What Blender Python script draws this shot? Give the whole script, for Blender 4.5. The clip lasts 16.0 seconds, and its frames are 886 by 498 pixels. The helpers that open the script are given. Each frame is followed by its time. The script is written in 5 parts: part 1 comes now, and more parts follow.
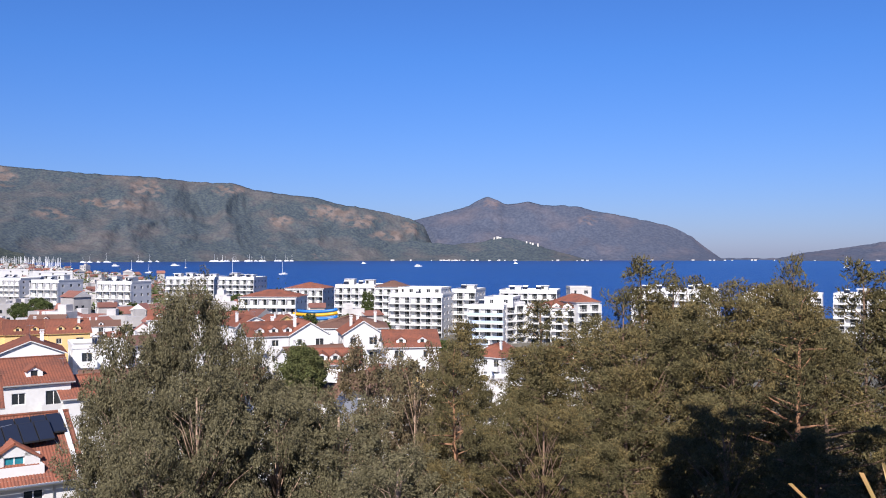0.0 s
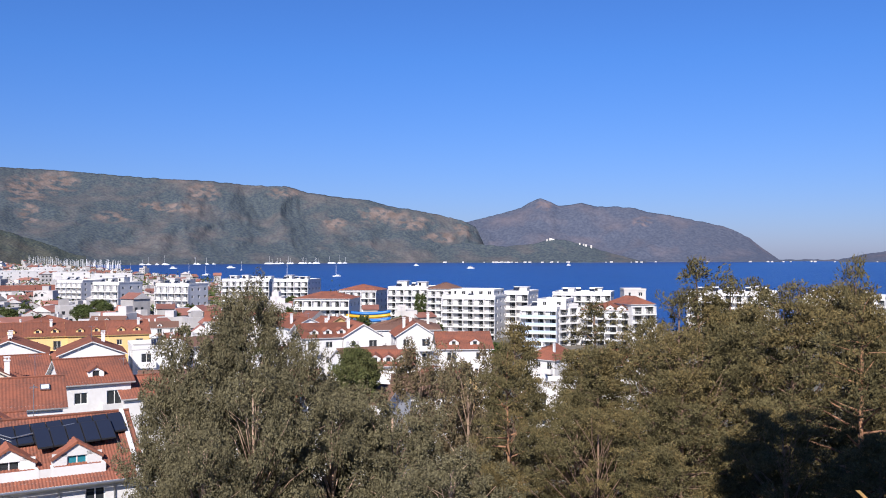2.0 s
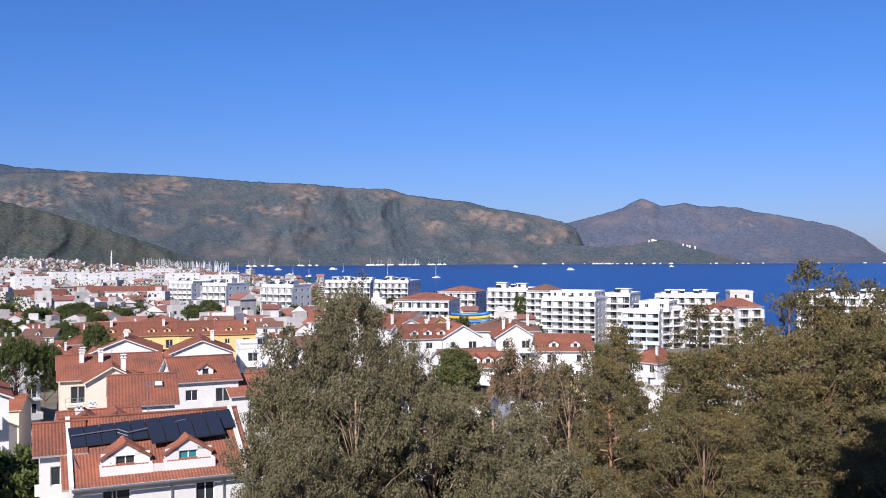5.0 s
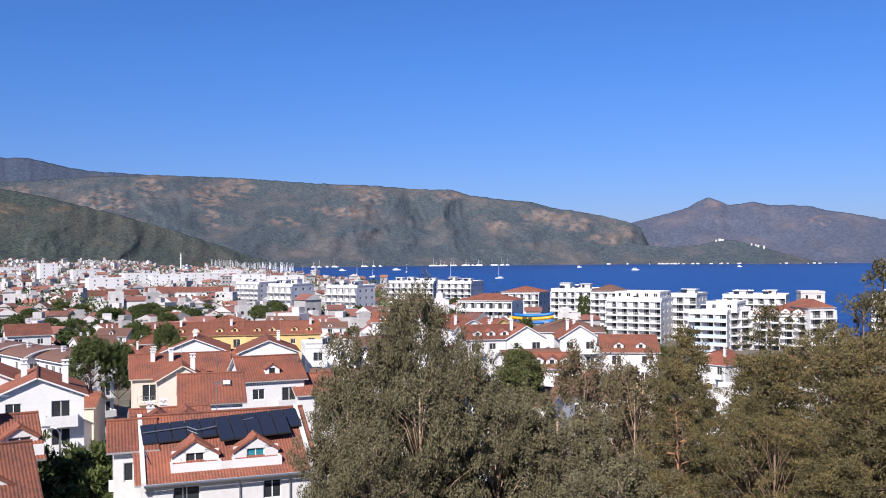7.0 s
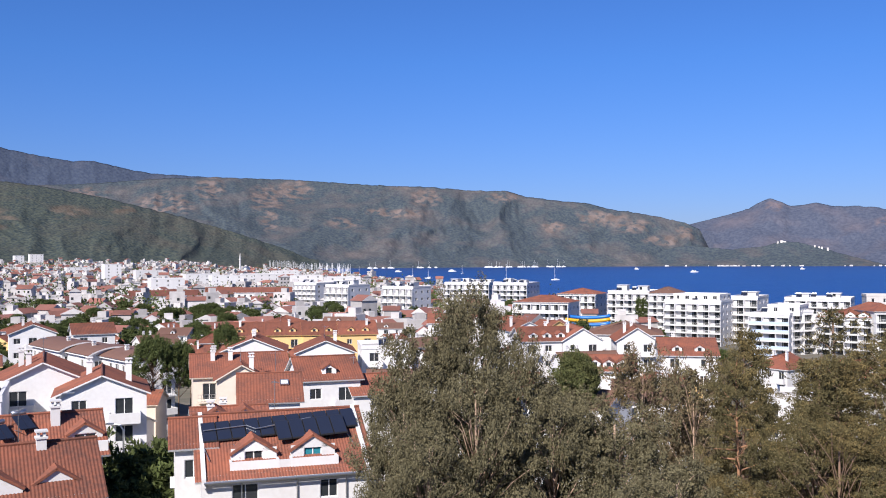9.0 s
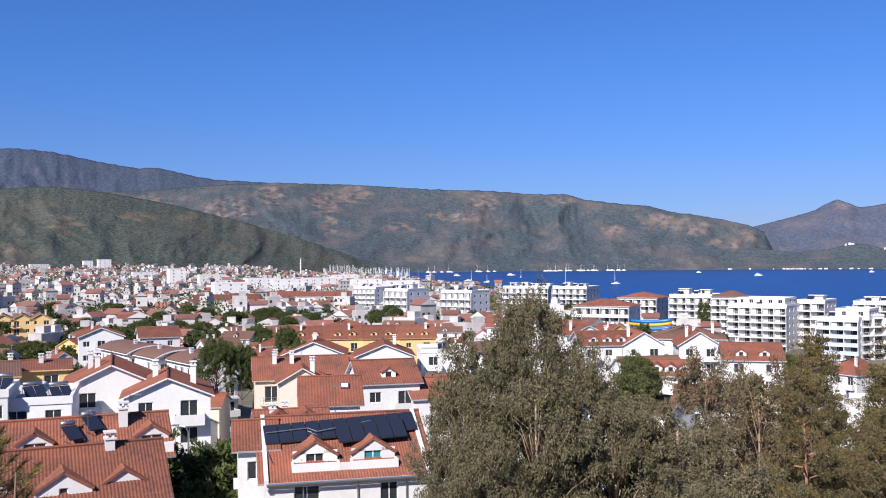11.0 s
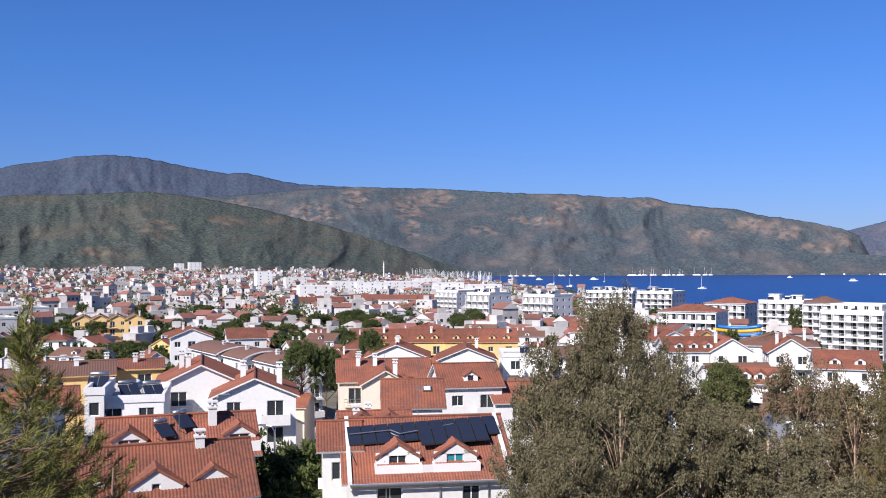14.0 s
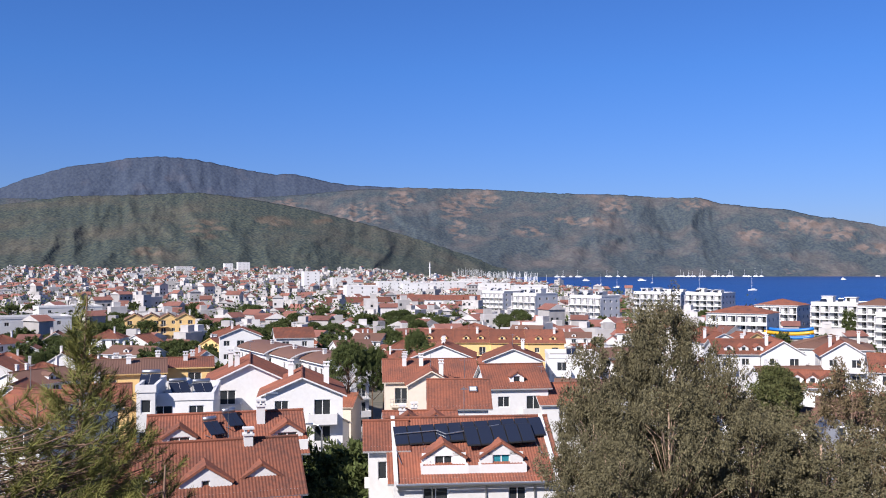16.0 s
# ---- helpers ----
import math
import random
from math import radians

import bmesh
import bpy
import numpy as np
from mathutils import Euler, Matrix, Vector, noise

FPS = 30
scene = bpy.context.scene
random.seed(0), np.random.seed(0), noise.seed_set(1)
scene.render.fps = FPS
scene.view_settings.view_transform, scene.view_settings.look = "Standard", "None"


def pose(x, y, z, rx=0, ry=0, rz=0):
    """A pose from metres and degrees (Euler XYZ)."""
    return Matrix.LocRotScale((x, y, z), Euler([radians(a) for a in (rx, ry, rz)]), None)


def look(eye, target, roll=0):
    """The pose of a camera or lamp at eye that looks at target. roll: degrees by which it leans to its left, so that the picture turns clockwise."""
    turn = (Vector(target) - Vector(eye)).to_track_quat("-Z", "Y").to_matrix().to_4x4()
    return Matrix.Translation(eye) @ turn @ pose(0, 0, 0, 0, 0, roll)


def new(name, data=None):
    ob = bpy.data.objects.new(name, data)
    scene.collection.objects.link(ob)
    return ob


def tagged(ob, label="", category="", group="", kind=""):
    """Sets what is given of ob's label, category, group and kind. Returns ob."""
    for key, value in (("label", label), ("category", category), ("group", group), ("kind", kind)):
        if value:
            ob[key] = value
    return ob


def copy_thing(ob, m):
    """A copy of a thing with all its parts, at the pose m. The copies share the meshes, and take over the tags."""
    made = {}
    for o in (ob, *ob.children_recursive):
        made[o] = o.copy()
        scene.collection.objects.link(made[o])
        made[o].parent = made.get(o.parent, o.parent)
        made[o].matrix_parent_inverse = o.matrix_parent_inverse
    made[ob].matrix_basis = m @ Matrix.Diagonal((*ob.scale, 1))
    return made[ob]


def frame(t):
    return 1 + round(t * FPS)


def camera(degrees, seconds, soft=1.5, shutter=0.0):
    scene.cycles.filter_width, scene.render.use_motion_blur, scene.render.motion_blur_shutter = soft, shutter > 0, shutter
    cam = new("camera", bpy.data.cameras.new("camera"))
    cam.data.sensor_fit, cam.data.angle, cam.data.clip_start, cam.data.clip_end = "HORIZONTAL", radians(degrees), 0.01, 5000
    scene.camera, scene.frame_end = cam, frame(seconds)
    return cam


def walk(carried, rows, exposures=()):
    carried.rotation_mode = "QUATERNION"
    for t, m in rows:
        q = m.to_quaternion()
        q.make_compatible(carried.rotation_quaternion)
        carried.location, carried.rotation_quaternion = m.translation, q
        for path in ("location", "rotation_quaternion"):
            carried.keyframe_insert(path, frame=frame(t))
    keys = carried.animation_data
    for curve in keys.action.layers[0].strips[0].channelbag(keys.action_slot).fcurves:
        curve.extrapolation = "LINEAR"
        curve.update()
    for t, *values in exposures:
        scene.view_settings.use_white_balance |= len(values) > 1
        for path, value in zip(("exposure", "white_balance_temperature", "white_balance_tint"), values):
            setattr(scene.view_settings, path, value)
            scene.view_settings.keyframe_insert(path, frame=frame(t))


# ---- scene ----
# ---------- camera: a slow pan to the left from a high balcony; seconds, x, y, yaw, pitch, roll ----------
EYE = 32.0
cam = camera(51.5, 16.0, 1.05)
PATH = [
    (0, -0.000, 0.000, 0.000, 0.281, -0.000),
    (0.5, -0.006, 0.001, 0.547, 0.280, 0.015),
    (1, -0.011, 0.002, 1.326, 0.326, 0.025),
    (1.5, -0.017, 0.003, 2.298, 0.372, -0.102),
    (2, -0.022, 0.004, 3.268, 0.407, -0.123),
    (2.5, -0.028, 0.005, 4.317, 0.434, -0.212),
    (3, -0.034, 0.006, 5.361, 0.462, -0.188),
    (3.5, -0.039, 0.007, 6.410, 0.464, -0.182),
    (4, -0.045, 0.007, 7.440, 0.491, -0.206),
    (4.5, -0.051, 0.008, 8.428, 0.504, -0.209),
    (5, -0.056, 0.009, 9.451, 0.514, -0.199),
    (7.5, -0.084, 0.014, 14.258, 0.602, -0.381),
    (8, -0.090, 0.015, 15.101, 0.643, -0.380),
    (8.5, -0.096, 0.016, 15.933, 0.663, -0.343),
    (9, -0.101, 0.017, 16.835, 0.673, -0.221),
    (11.5, -0.129, 0.022, 21.387, 1.012, -0.427),
    (12, -0.135, 0.022, 22.280, 1.070, -0.392),
    (12.5, -0.141, 0.023, 23.148, 1.114, -0.351),
    (13, -0.146, 0.024, 24.006, 1.160, -0.269),
    (13.5, -0.152, 0.025, 24.825, 1.172, -0.244),
    (14, -0.158, 0.026, 25.604, 1.192, -0.177),
    (14.5, -0.163, 0.027, 26.397, 1.213, -0.097),
    (15, -0.169, 0.028, 27.186, 1.240, -0.158),
    (15.5, -0.174, 0.029, 27.908, 1.252, -0.104),
    (16, -0.180, 0.030, 28.475, 1.232, -0.028),
]
walk(cam, [(t, pose(x, y, EYE, 90 + pitch, 0, yaw) @ pose(0, 0, 0, 0, 0, roll)) for t, x, y, yaw, pitch, roll in PATH])

# ---------- light ----------
SUN_FROM = Vector((-0.12, -0.76, 0.60)).normalized()
world = bpy.data.worlds.new("world")
scene.world = world
world.use_nodes = True
wn = world.node_tree
sky = wn.nodes.new("ShaderNodeTexSky")
sky.sky_type, sky.sun_disc = "NISHITA", False
sky.sun_elevation = math.asin(SUN_FROM.z)
sky.sun_rotation = math.atan2(SUN_FROM.x, SUN_FROM.y)
sky.altitude, sky.air_density, sky.dust_density, sky.ozone_density = 0, 1.0, 0.3, 3.0
tone = wn.nodes.new("ShaderNodeMix")
tone.data_type, tone.blend_type = "RGBA", "MULTIPLY"
tone.inputs["Factor"].default_value = 1.0
# the air near the horizon is paler and less green than overhead
coord, split, height = (wn.nodes.new("ShaderNode" + k) for k in ("TexCoord", "SeparateXYZ", "MapRange"))
height.inputs["From Max"].default_value = 0.21
tint = wn.nodes.new("ShaderNodeMix")
tint.data_type = "RGBA"
tint.inputs["A"].default_value, tint.inputs["B"].default_value = (0.485, 0.575, 1.07, 1), (0.385, 0.70, 1.31, 1)
wn.links.new(coord.outputs["Generated"], split.inputs[0])
wn.links.new(split.outputs["Z"], height.inputs["Value"])
wn.links.new(height.outputs[0], tint.inputs["Factor"])
wn.links.new(tint.outputs["Result"], tone.inputs["B"])
wn.links.new(sky.outputs[0], tone.inputs["A"])
wn.links.new(tone.outputs["Result"], wn.nodes["Background"].inputs[0])
wn.nodes["Background"].inputs[1].default_value = 0.062
sun = new("sun", bpy.data.lights.new("sun", "SUN"))
sun.data.energy, sun.data.angle, sun.data.color = 4.8, radians(0.55), (1.0, 0.93, 0.88)
sun.matrix_world = look(SUN_FROM * 100, (0, 0, 0))
scene.view_settings.exposure = 0.66


# ---------- materials ----------
def material(name, colour, rough=0.8, metal=0.0, second=None, scale=1.0, fine=12.0, amount=0.5, bump=0.0, bump_scale=20.0, spread=0.0, island=False, coords="Object", spec=0.4):
    """Two scales of noise between two colours, fine relief, and a shift of brightness from thing to thing."""
    m = bpy.data.materials.new(name)
    m.use_nodes = True
    nt = m.node_tree
    b = nt.nodes["Principled BSDF"]
    b.inputs["Roughness"].default_value, b.inputs["Metallic"].default_value = rough, metal
    b.inputs["Specular IOR Level"].default_value = spec
    second = second or tuple(c * 0.75 for c in colour)
    tc = nt.nodes.new("ShaderNodeTexCoord")
    vec = tc.outputs[coords] if coords != "World" else nt.nodes.new("ShaderNodeNewGeometry").outputs["Position"]
    big, small = nt.nodes.new("ShaderNodeTexNoise"), nt.nodes.new("ShaderNodeTexNoise")
    big.inputs["Scale"].default_value, big.inputs["Detail"].default_value = scale, 4
    small.inputs["Scale"].default_value, small.inputs["Detail"].default_value = fine, 3
    add = nt.nodes.new("ShaderNodeMath")
    add.operation = "MULTIPLY"
    ramp = nt.nodes.new("ShaderNodeMapRange")
    ramp.inputs["From Min"].default_value, ramp.inputs["From Max"].default_value = 0.12, 0.4
    mix = nt.nodes.new("ShaderNodeMix")
    mix.data_type = "RGBA"
    for n in (big, small):
        nt.links.new(vec, n.inputs["Vector"])
    nt.links.new(big.outputs["Fac"], add.inputs[0])
    nt.links.new(small.outputs["Fac"], add.inputs[1])
    nt.links.new(add.outputs[0], ramp.inputs["Value"])
    ramp.inputs["To Max"].default_value = amount
    nt.links.new(ramp.outputs[0], mix.inputs["Factor"])
    mix.inputs["A"].default_value, mix.inputs["B"].default_value = (*colour, 1), (*second, 1)
    out = mix.outputs["Result"]
    if spread:
        src = nt.nodes.new("ShaderNodeNewGeometry").outputs["Random Per Island"] if island else nt.nodes.new("ShaderNodeObjectInfo").outputs["Random"]
        mr = nt.nodes.new("ShaderNodeMapRange")
        mr.inputs["To Min"].default_value, mr.inputs["To Max"].default_value = 1 - spread, 1 + spread
        hsv = nt.nodes.new("ShaderNodeHueSaturation")
        nt.links.new(src, mr.inputs["Value"])
        nt.links.new(mr.outputs[0], hsv.inputs["Value"])
        nt.links.new(out, hsv.inputs["Color"])
        out = hsv.outputs[0]
    nt.links.new(out, b.inputs["Base Color"])
    if bump:
        nb, bp = nt.nodes.new("ShaderNodeTexNoise"), nt.nodes.new("ShaderNodeBump")
        nb.inputs["Scale"].default_value, nb.inputs["Detail"].default_value = bump_scale, 4
        nt.links.new(vec, nb.inputs["Vector"])
        nt.links.new(nb.outputs["Fac"], bp.inputs["Height"])
        bp.inputs["Strength"].default_value = bump
        nt.links.new(bp.outputs[0], b.inputs["Normal"])
    return m


WHITE = material("white_plaster", (0.66, 0.655, 0.65), 0.85, second=(0.54, 0.52, 0.50), scale=0.35, fine=2.5, amount=0.5, bump=0.05, bump_scale=30, spread=0.10)
CREAM = material("cream_plaster", (0.66, 0.58, 0.49), 0.85, second=(0.58, 0.49, 0.39), scale=0.35, fine=2.5, spread=0.06)
YELLOW = material("yellow_plaster", (0.72, 0.50, 0.22), 0.85, second=(0.58, 0.39, 0.17), scale=0.35, fine=2.5, spread=0.06)
GREYWALL = material("grey_plaster", (0.50, 0.48, 0.46), 0.85, second=(0.40, 0.38, 0.36), scale=0.4, fine=2.5)
TILE = material("terracotta_tiles", (0.245, 0.082, 0.046), 0.85, second=(0.115, 0.05, 0.036), scale=0.45, fine=4.0, amount=0.95, bump=0.2, bump_scale=12, spread=0.22)
BROWNROOF = material("brown_roof_sheet", (0.16, 0.085, 0.06), 0.75, second=(0.11, 0.06, 0.045), scale=0.4, fine=4, spread=0.1)
CONCRETE = material("pale_concrete", (0.42, 0.40, 0.37), 0.9, second=(0.30, 0.28, 0.26), scale=0.5, fine=5, bump=0.1)
GLASS = material("window_glass", (0.025, 0.03, 0.035), 0.06, second=(0.05, 0.05, 0.05), scale=0.7, fine=2, spec=0.5)
BLUEGLASS = material("teal_curtain_glass", (0.03, 0.22, 0.27), 0.12, second=(0.02, 0.12, 0.16), scale=2, fine=6)
FRAME = material("white_frame", (0.78, 0.77, 0.75), 0.5)
METAL = material("galvanised_metal", (0.5, 0.51, 0.52), 0.35, 0.9, fine=8)
DARKMETAL = material("dark_metal", (0.05, 0.05, 0.055), 0.45, 0.6)
SOLAR = material("solar_collector_glass", (0.018, 0.023, 0.04), 0.2, second=(0.02, 0.026, 0.045), scale=1.5, fine=6, spec=0.5)
BARK = material("bark", (0.20, 0.13, 0.09), 0.95, second=(0.10, 0.065, 0.05), scale=2, fine=14, bump=0.4)
PINEBARK = material("orange_brown_pine_bark", (0.34, 0.18, 0.10), 0.95, second=(0.16, 0.09, 0.06), scale=2, fine=10, bump=0.4)
PALEBARK = material("pale_bark", (0.42, 0.30, 0.22), 0.9, second=(0.22, 0.14, 0.10), scale=2, fine=14, bump=0.3)
EUCALYPT = material("eucalyptus_leaf", (0.145, 0.128, 0.074), 0.85, spec=0.08, second=(0.060, 0.058, 0.035), scale=0.5, fine=2.5, spread=0.35, island=True)
PINE = material("pine_needle", (0.119, 0.101, 0.048), 0.85, spec=0.08, second=(0.045, 0.044, 0.025), scale=0.4, fine=2.5, spread=0.35, island=True)
DRYPINE = material("yellowish_pine_needle", (0.155, 0.122, 0.055), 0.85, spec=0.08, second=(0.12, 0.085, 0.035), scale=0.4, fine=2.5, spread=0.35, island=True)
STONEPINE = material("umbrella_pine_needle", (0.085, 0.105, 0.035), 0.8, spec=0.15, second=(0.028, 0.042, 0.015), scale=0.5, fine=3, spread=0.3, island=True)
NEARPINE = material("bright_pine_needle", (0.20, 0.195, 0.055), 0.7, spec=0.2, second=(0.06, 0.07, 0.028), scale=1.5, fine=8, spread=0.35, island=True)
GARDEN = material("olive_green_leaf", (0.095, 0.096, 0.04), 0.8, spec=0.15, second=(0.055, 0.08, 0.02), scale=0.5, fine=3, spread=0.3, island=True)
RUST = material("rusty_dry_leaf", (0.135, 0.10, 0.06), 0.8, spec=0.15, second=(0.12, 0.10, 0.05), scale=0.6, fine=3, spread=0.35, island=True)


# ---------- small building kit ----------
class Geo:
    """Vertices and faces that become one mesh; a material number for each face."""

    def __init__(self):
        self.v, self.f, self.m = [], [], []

    def face(self, pts, mat=0):
        n = len(self.v)
        self.v += [tuple(p) for p in pts]
        self.f.append(tuple(range(n, n + len(pts))))
        self.m.append(mat)

    def box(self, x0, y0, z0, x1, y1, z1, mat=0):
        n = len(self.v)
        self.v += [(x, y, z) for z in (z0, z1) for x, y in ((x0, y0), (x1, y0), (x1, y1), (x0, y1))]
        for q in ((0, 3, 2, 1), (4, 5, 6, 7), (0, 1, 5, 4), (1, 2, 6, 5), (2, 3, 7, 6), (3, 0, 4, 7)):
            self.f.append(tuple(n + i for i in q))
            self.m.append(mat)

    def slab(self, pts, thick, mat=0):
        """A flat polygon given from above, anticlockwise, with thickness downwards."""
        k, n = len(pts), len(self.v)
        self.v += [tuple(p) for p in pts] + [(p[0], p[1], p[2] - thick) for p in pts]
        self.f.append(tuple(range(n, n + k)))
        self.f.append(tuple(range(n + 2 * k - 1, n + k - 1, -1)))
        self.f += [(n + i, n + k + i, n + k + (i + 1) % k, n + (i + 1) % k) for i in range(k)]
        self.m += [mat] * (k + 2)

    def tube(self, pts, radii, sides=7, mat=0):
        n = len(self.v)
        for i, (p, r) in enumerate(zip(pts, radii)):
            a, b = Vector(pts[max(i - 1, 0)]), Vector(pts[min(i + 1, len(pts) - 1)])
            d = (b - a).normalized()
            u = d.orthogonal().normalized()
            w = d.cross(u)
            self.v += [tuple(Vector(p) + (u * math.cos(k * math.tau / sides) + w * math.sin(k * math.tau / sides)) * r) for k in range(sides)]
        for i in range(len(pts) - 1):
            for k in range(sides):
                a, b = n + i * sides + k, n + i * sides + (k + 1) % sides
                self.f.append((a, b, b + sides, a + sides))
                self.m.append(mat)
        self.f += [tuple(range(n + sides - 1, n - 1, -1)), tuple(range(n + (len(pts) - 1) * sides, n + len(pts) * sides))]
        self.m += [mat, mat]

    def mesh(self, name, mats, smooth=False, weld=False):
        me = bpy.data.meshes.new(name)
        me.from_pydata(self.v, [], self.f)
        me.polygons.foreach_set("material_index", self.m)
        if weld:
            bm = bmesh.new()
            bm.from_mesh(me)
            bmesh.ops.remove_doubles(bm, verts=bm.verts, dist=0.0005)
            bm.to_mesh(me)
            bm.free()
        for m in mats if isinstance(mats, (list, tuple)) else [mats]:
            me.materials.append(m)
        if smooth:
            me.polygons.foreach_set("use_smooth", [True] * len(self.f))
        me.update()
        return me


def part(name, geo, mats, parent=None, label="", at=None, smooth=False):
    """One mesh object under a thing or a part."""
    ob = new(name, geo.mesh(name, mats, smooth) if isinstance(geo, Geo) else geo)
    ob.parent = parent
    if at is not None:
        ob.matrix_basis = at
    if label:
        ob["label"] = label
    return ob


def thing(name, at, label, category, group=""):
    ob = new(name)
    ob.matrix_basis = at
    ob.empty_display_size = 0.5
    return tagged(ob, label, category, group)


def polar(bearing, distance):
    """Plan position, bearing in degrees to the left of +y."""
    b = radians(bearing)
    return -distance * math.sin(b), distance * math.cos(b)


# ---------- ground, sea and mountains ----------
COAST_B, COAST_R = (-70, -27, -10, 3, 9, 14, 18, 22, 24.5, 26, 27.5), (330, 360, 395, 430, 520, 680, 900, 1300, 2000, 2700, 4300)


def coast(b):
    return float(np.interp(b, COAST_B, COAST_R)) if b < 27.5 else 9000.0


def ground_z(x, y):
    r, b = math.hypot(x, y), math.degrees(math.atan2(-x, y))
    z = float(np.interp(r, (0, 2.5, 4.5, 10, 25, 45, 65, 100, 160, 300, 900), (30.4, 30.4, 28.6, 23.5, 17, 10.5, 7.5, 5.5, 4.2, 2.6, 2.2)))
    if abs(b) > 60 or y < 0:
        z = max(z, 22 - 0.02 * r)
    if b > 20:
        z += np.interp(b, (25, 34, 60), (0, 0.75, 1)) * float(np.interp(r, (500, 1000, 1900, 3000), (0, 5, 26, 40)))
    if b > -70:
        z += float(np.interp(r - coast(b), (-15, 8), (0, -6)))
    return z


def build_ground():
    radii = [0.0] + list(np.geomspace(3, 4900, 90))
    bearings = list(np.arange(-70, 70.1, 0.8)) + list(np.arange(74, 289, 6))
    vs, fs = [], []
    n = len(bearings)
    for r in radii:
        for b in bearings:
            x, y = polar(b, r)
            vs.append((x, y, ground_z(x, y) + (noise.noise(Vector((x, y, 0)) * 0.03) * 0.8 if r > 6 else 0)))
    for i in range(len(radii) - 1):
        for k in range(n):
            a, b2 = i * n + k, i * n + (k + 1) % n
            fs.append((a, a + n, b2 + n, b2))
    me = bpy.data.meshes.new("ground")
    me.from_pydata(vs, [], fs)
    me.materials.append(material("dry_earth_and_paving", (0.16, 0.14, 0.11), 0.95, second=(0.08, 0.08, 0.06), scale=0.03, fine=0.35, amount=0.9, bump=0.3, bump_scale=1.5, coords="World"))
    me.polygons.foreach_set("use_smooth", [True] * len(fs))
    tagged(new("ground", me), "dry earth and paved ground sloping down to the town", "ground", kind="structure")


def sea_material():
    m = material("deep_blue_sea", (0.006, 0.05, 0.21), 0.32, second=(0.004, 0.035, 0.15), scale=0.004, fine=0.03, amount=0.8, coords="World", spec=0.18)
    nt = m.node_tree
    pos, wave, bp, mp = (nt.nodes.new("ShaderNode" + k) for k in ("NewGeometry", "TexNoise", "Bump", "Mapping"))
    mp.inputs["Scale"].default_value = (0.25, 0.6, 1)
    wave.inputs["Detail"].default_value = 6
    bp.inputs["Strength"].default_value, bp.inputs["Distance"].default_value = 0.5, 0.5
    nt.links.new(pos.outputs["Position"], mp.inputs["Vector"])
    nt.links.new(mp.outputs[0], wave.inputs["Vector"])
    nt.links.new(wave.outputs["Fac"], bp.inputs["Height"])
    nt.links.new(bp.outputs[0], nt.nodes["Principled BSDF"].inputs["Normal"])
    return m


def build_sea():
    g = Geo()
    ring = [polar(b, 4950) for b in np.arange(-75, 36, 2)]
    g.face([(0, 300, 0)] + [(x, y, 0) for x, y in ring[::-1]][::-1])
    me = g.mesh("sea", sea_material())
    tagged(new("sea", me), "calm deep blue sea of a sheltered bay", "sea", kind="structure")


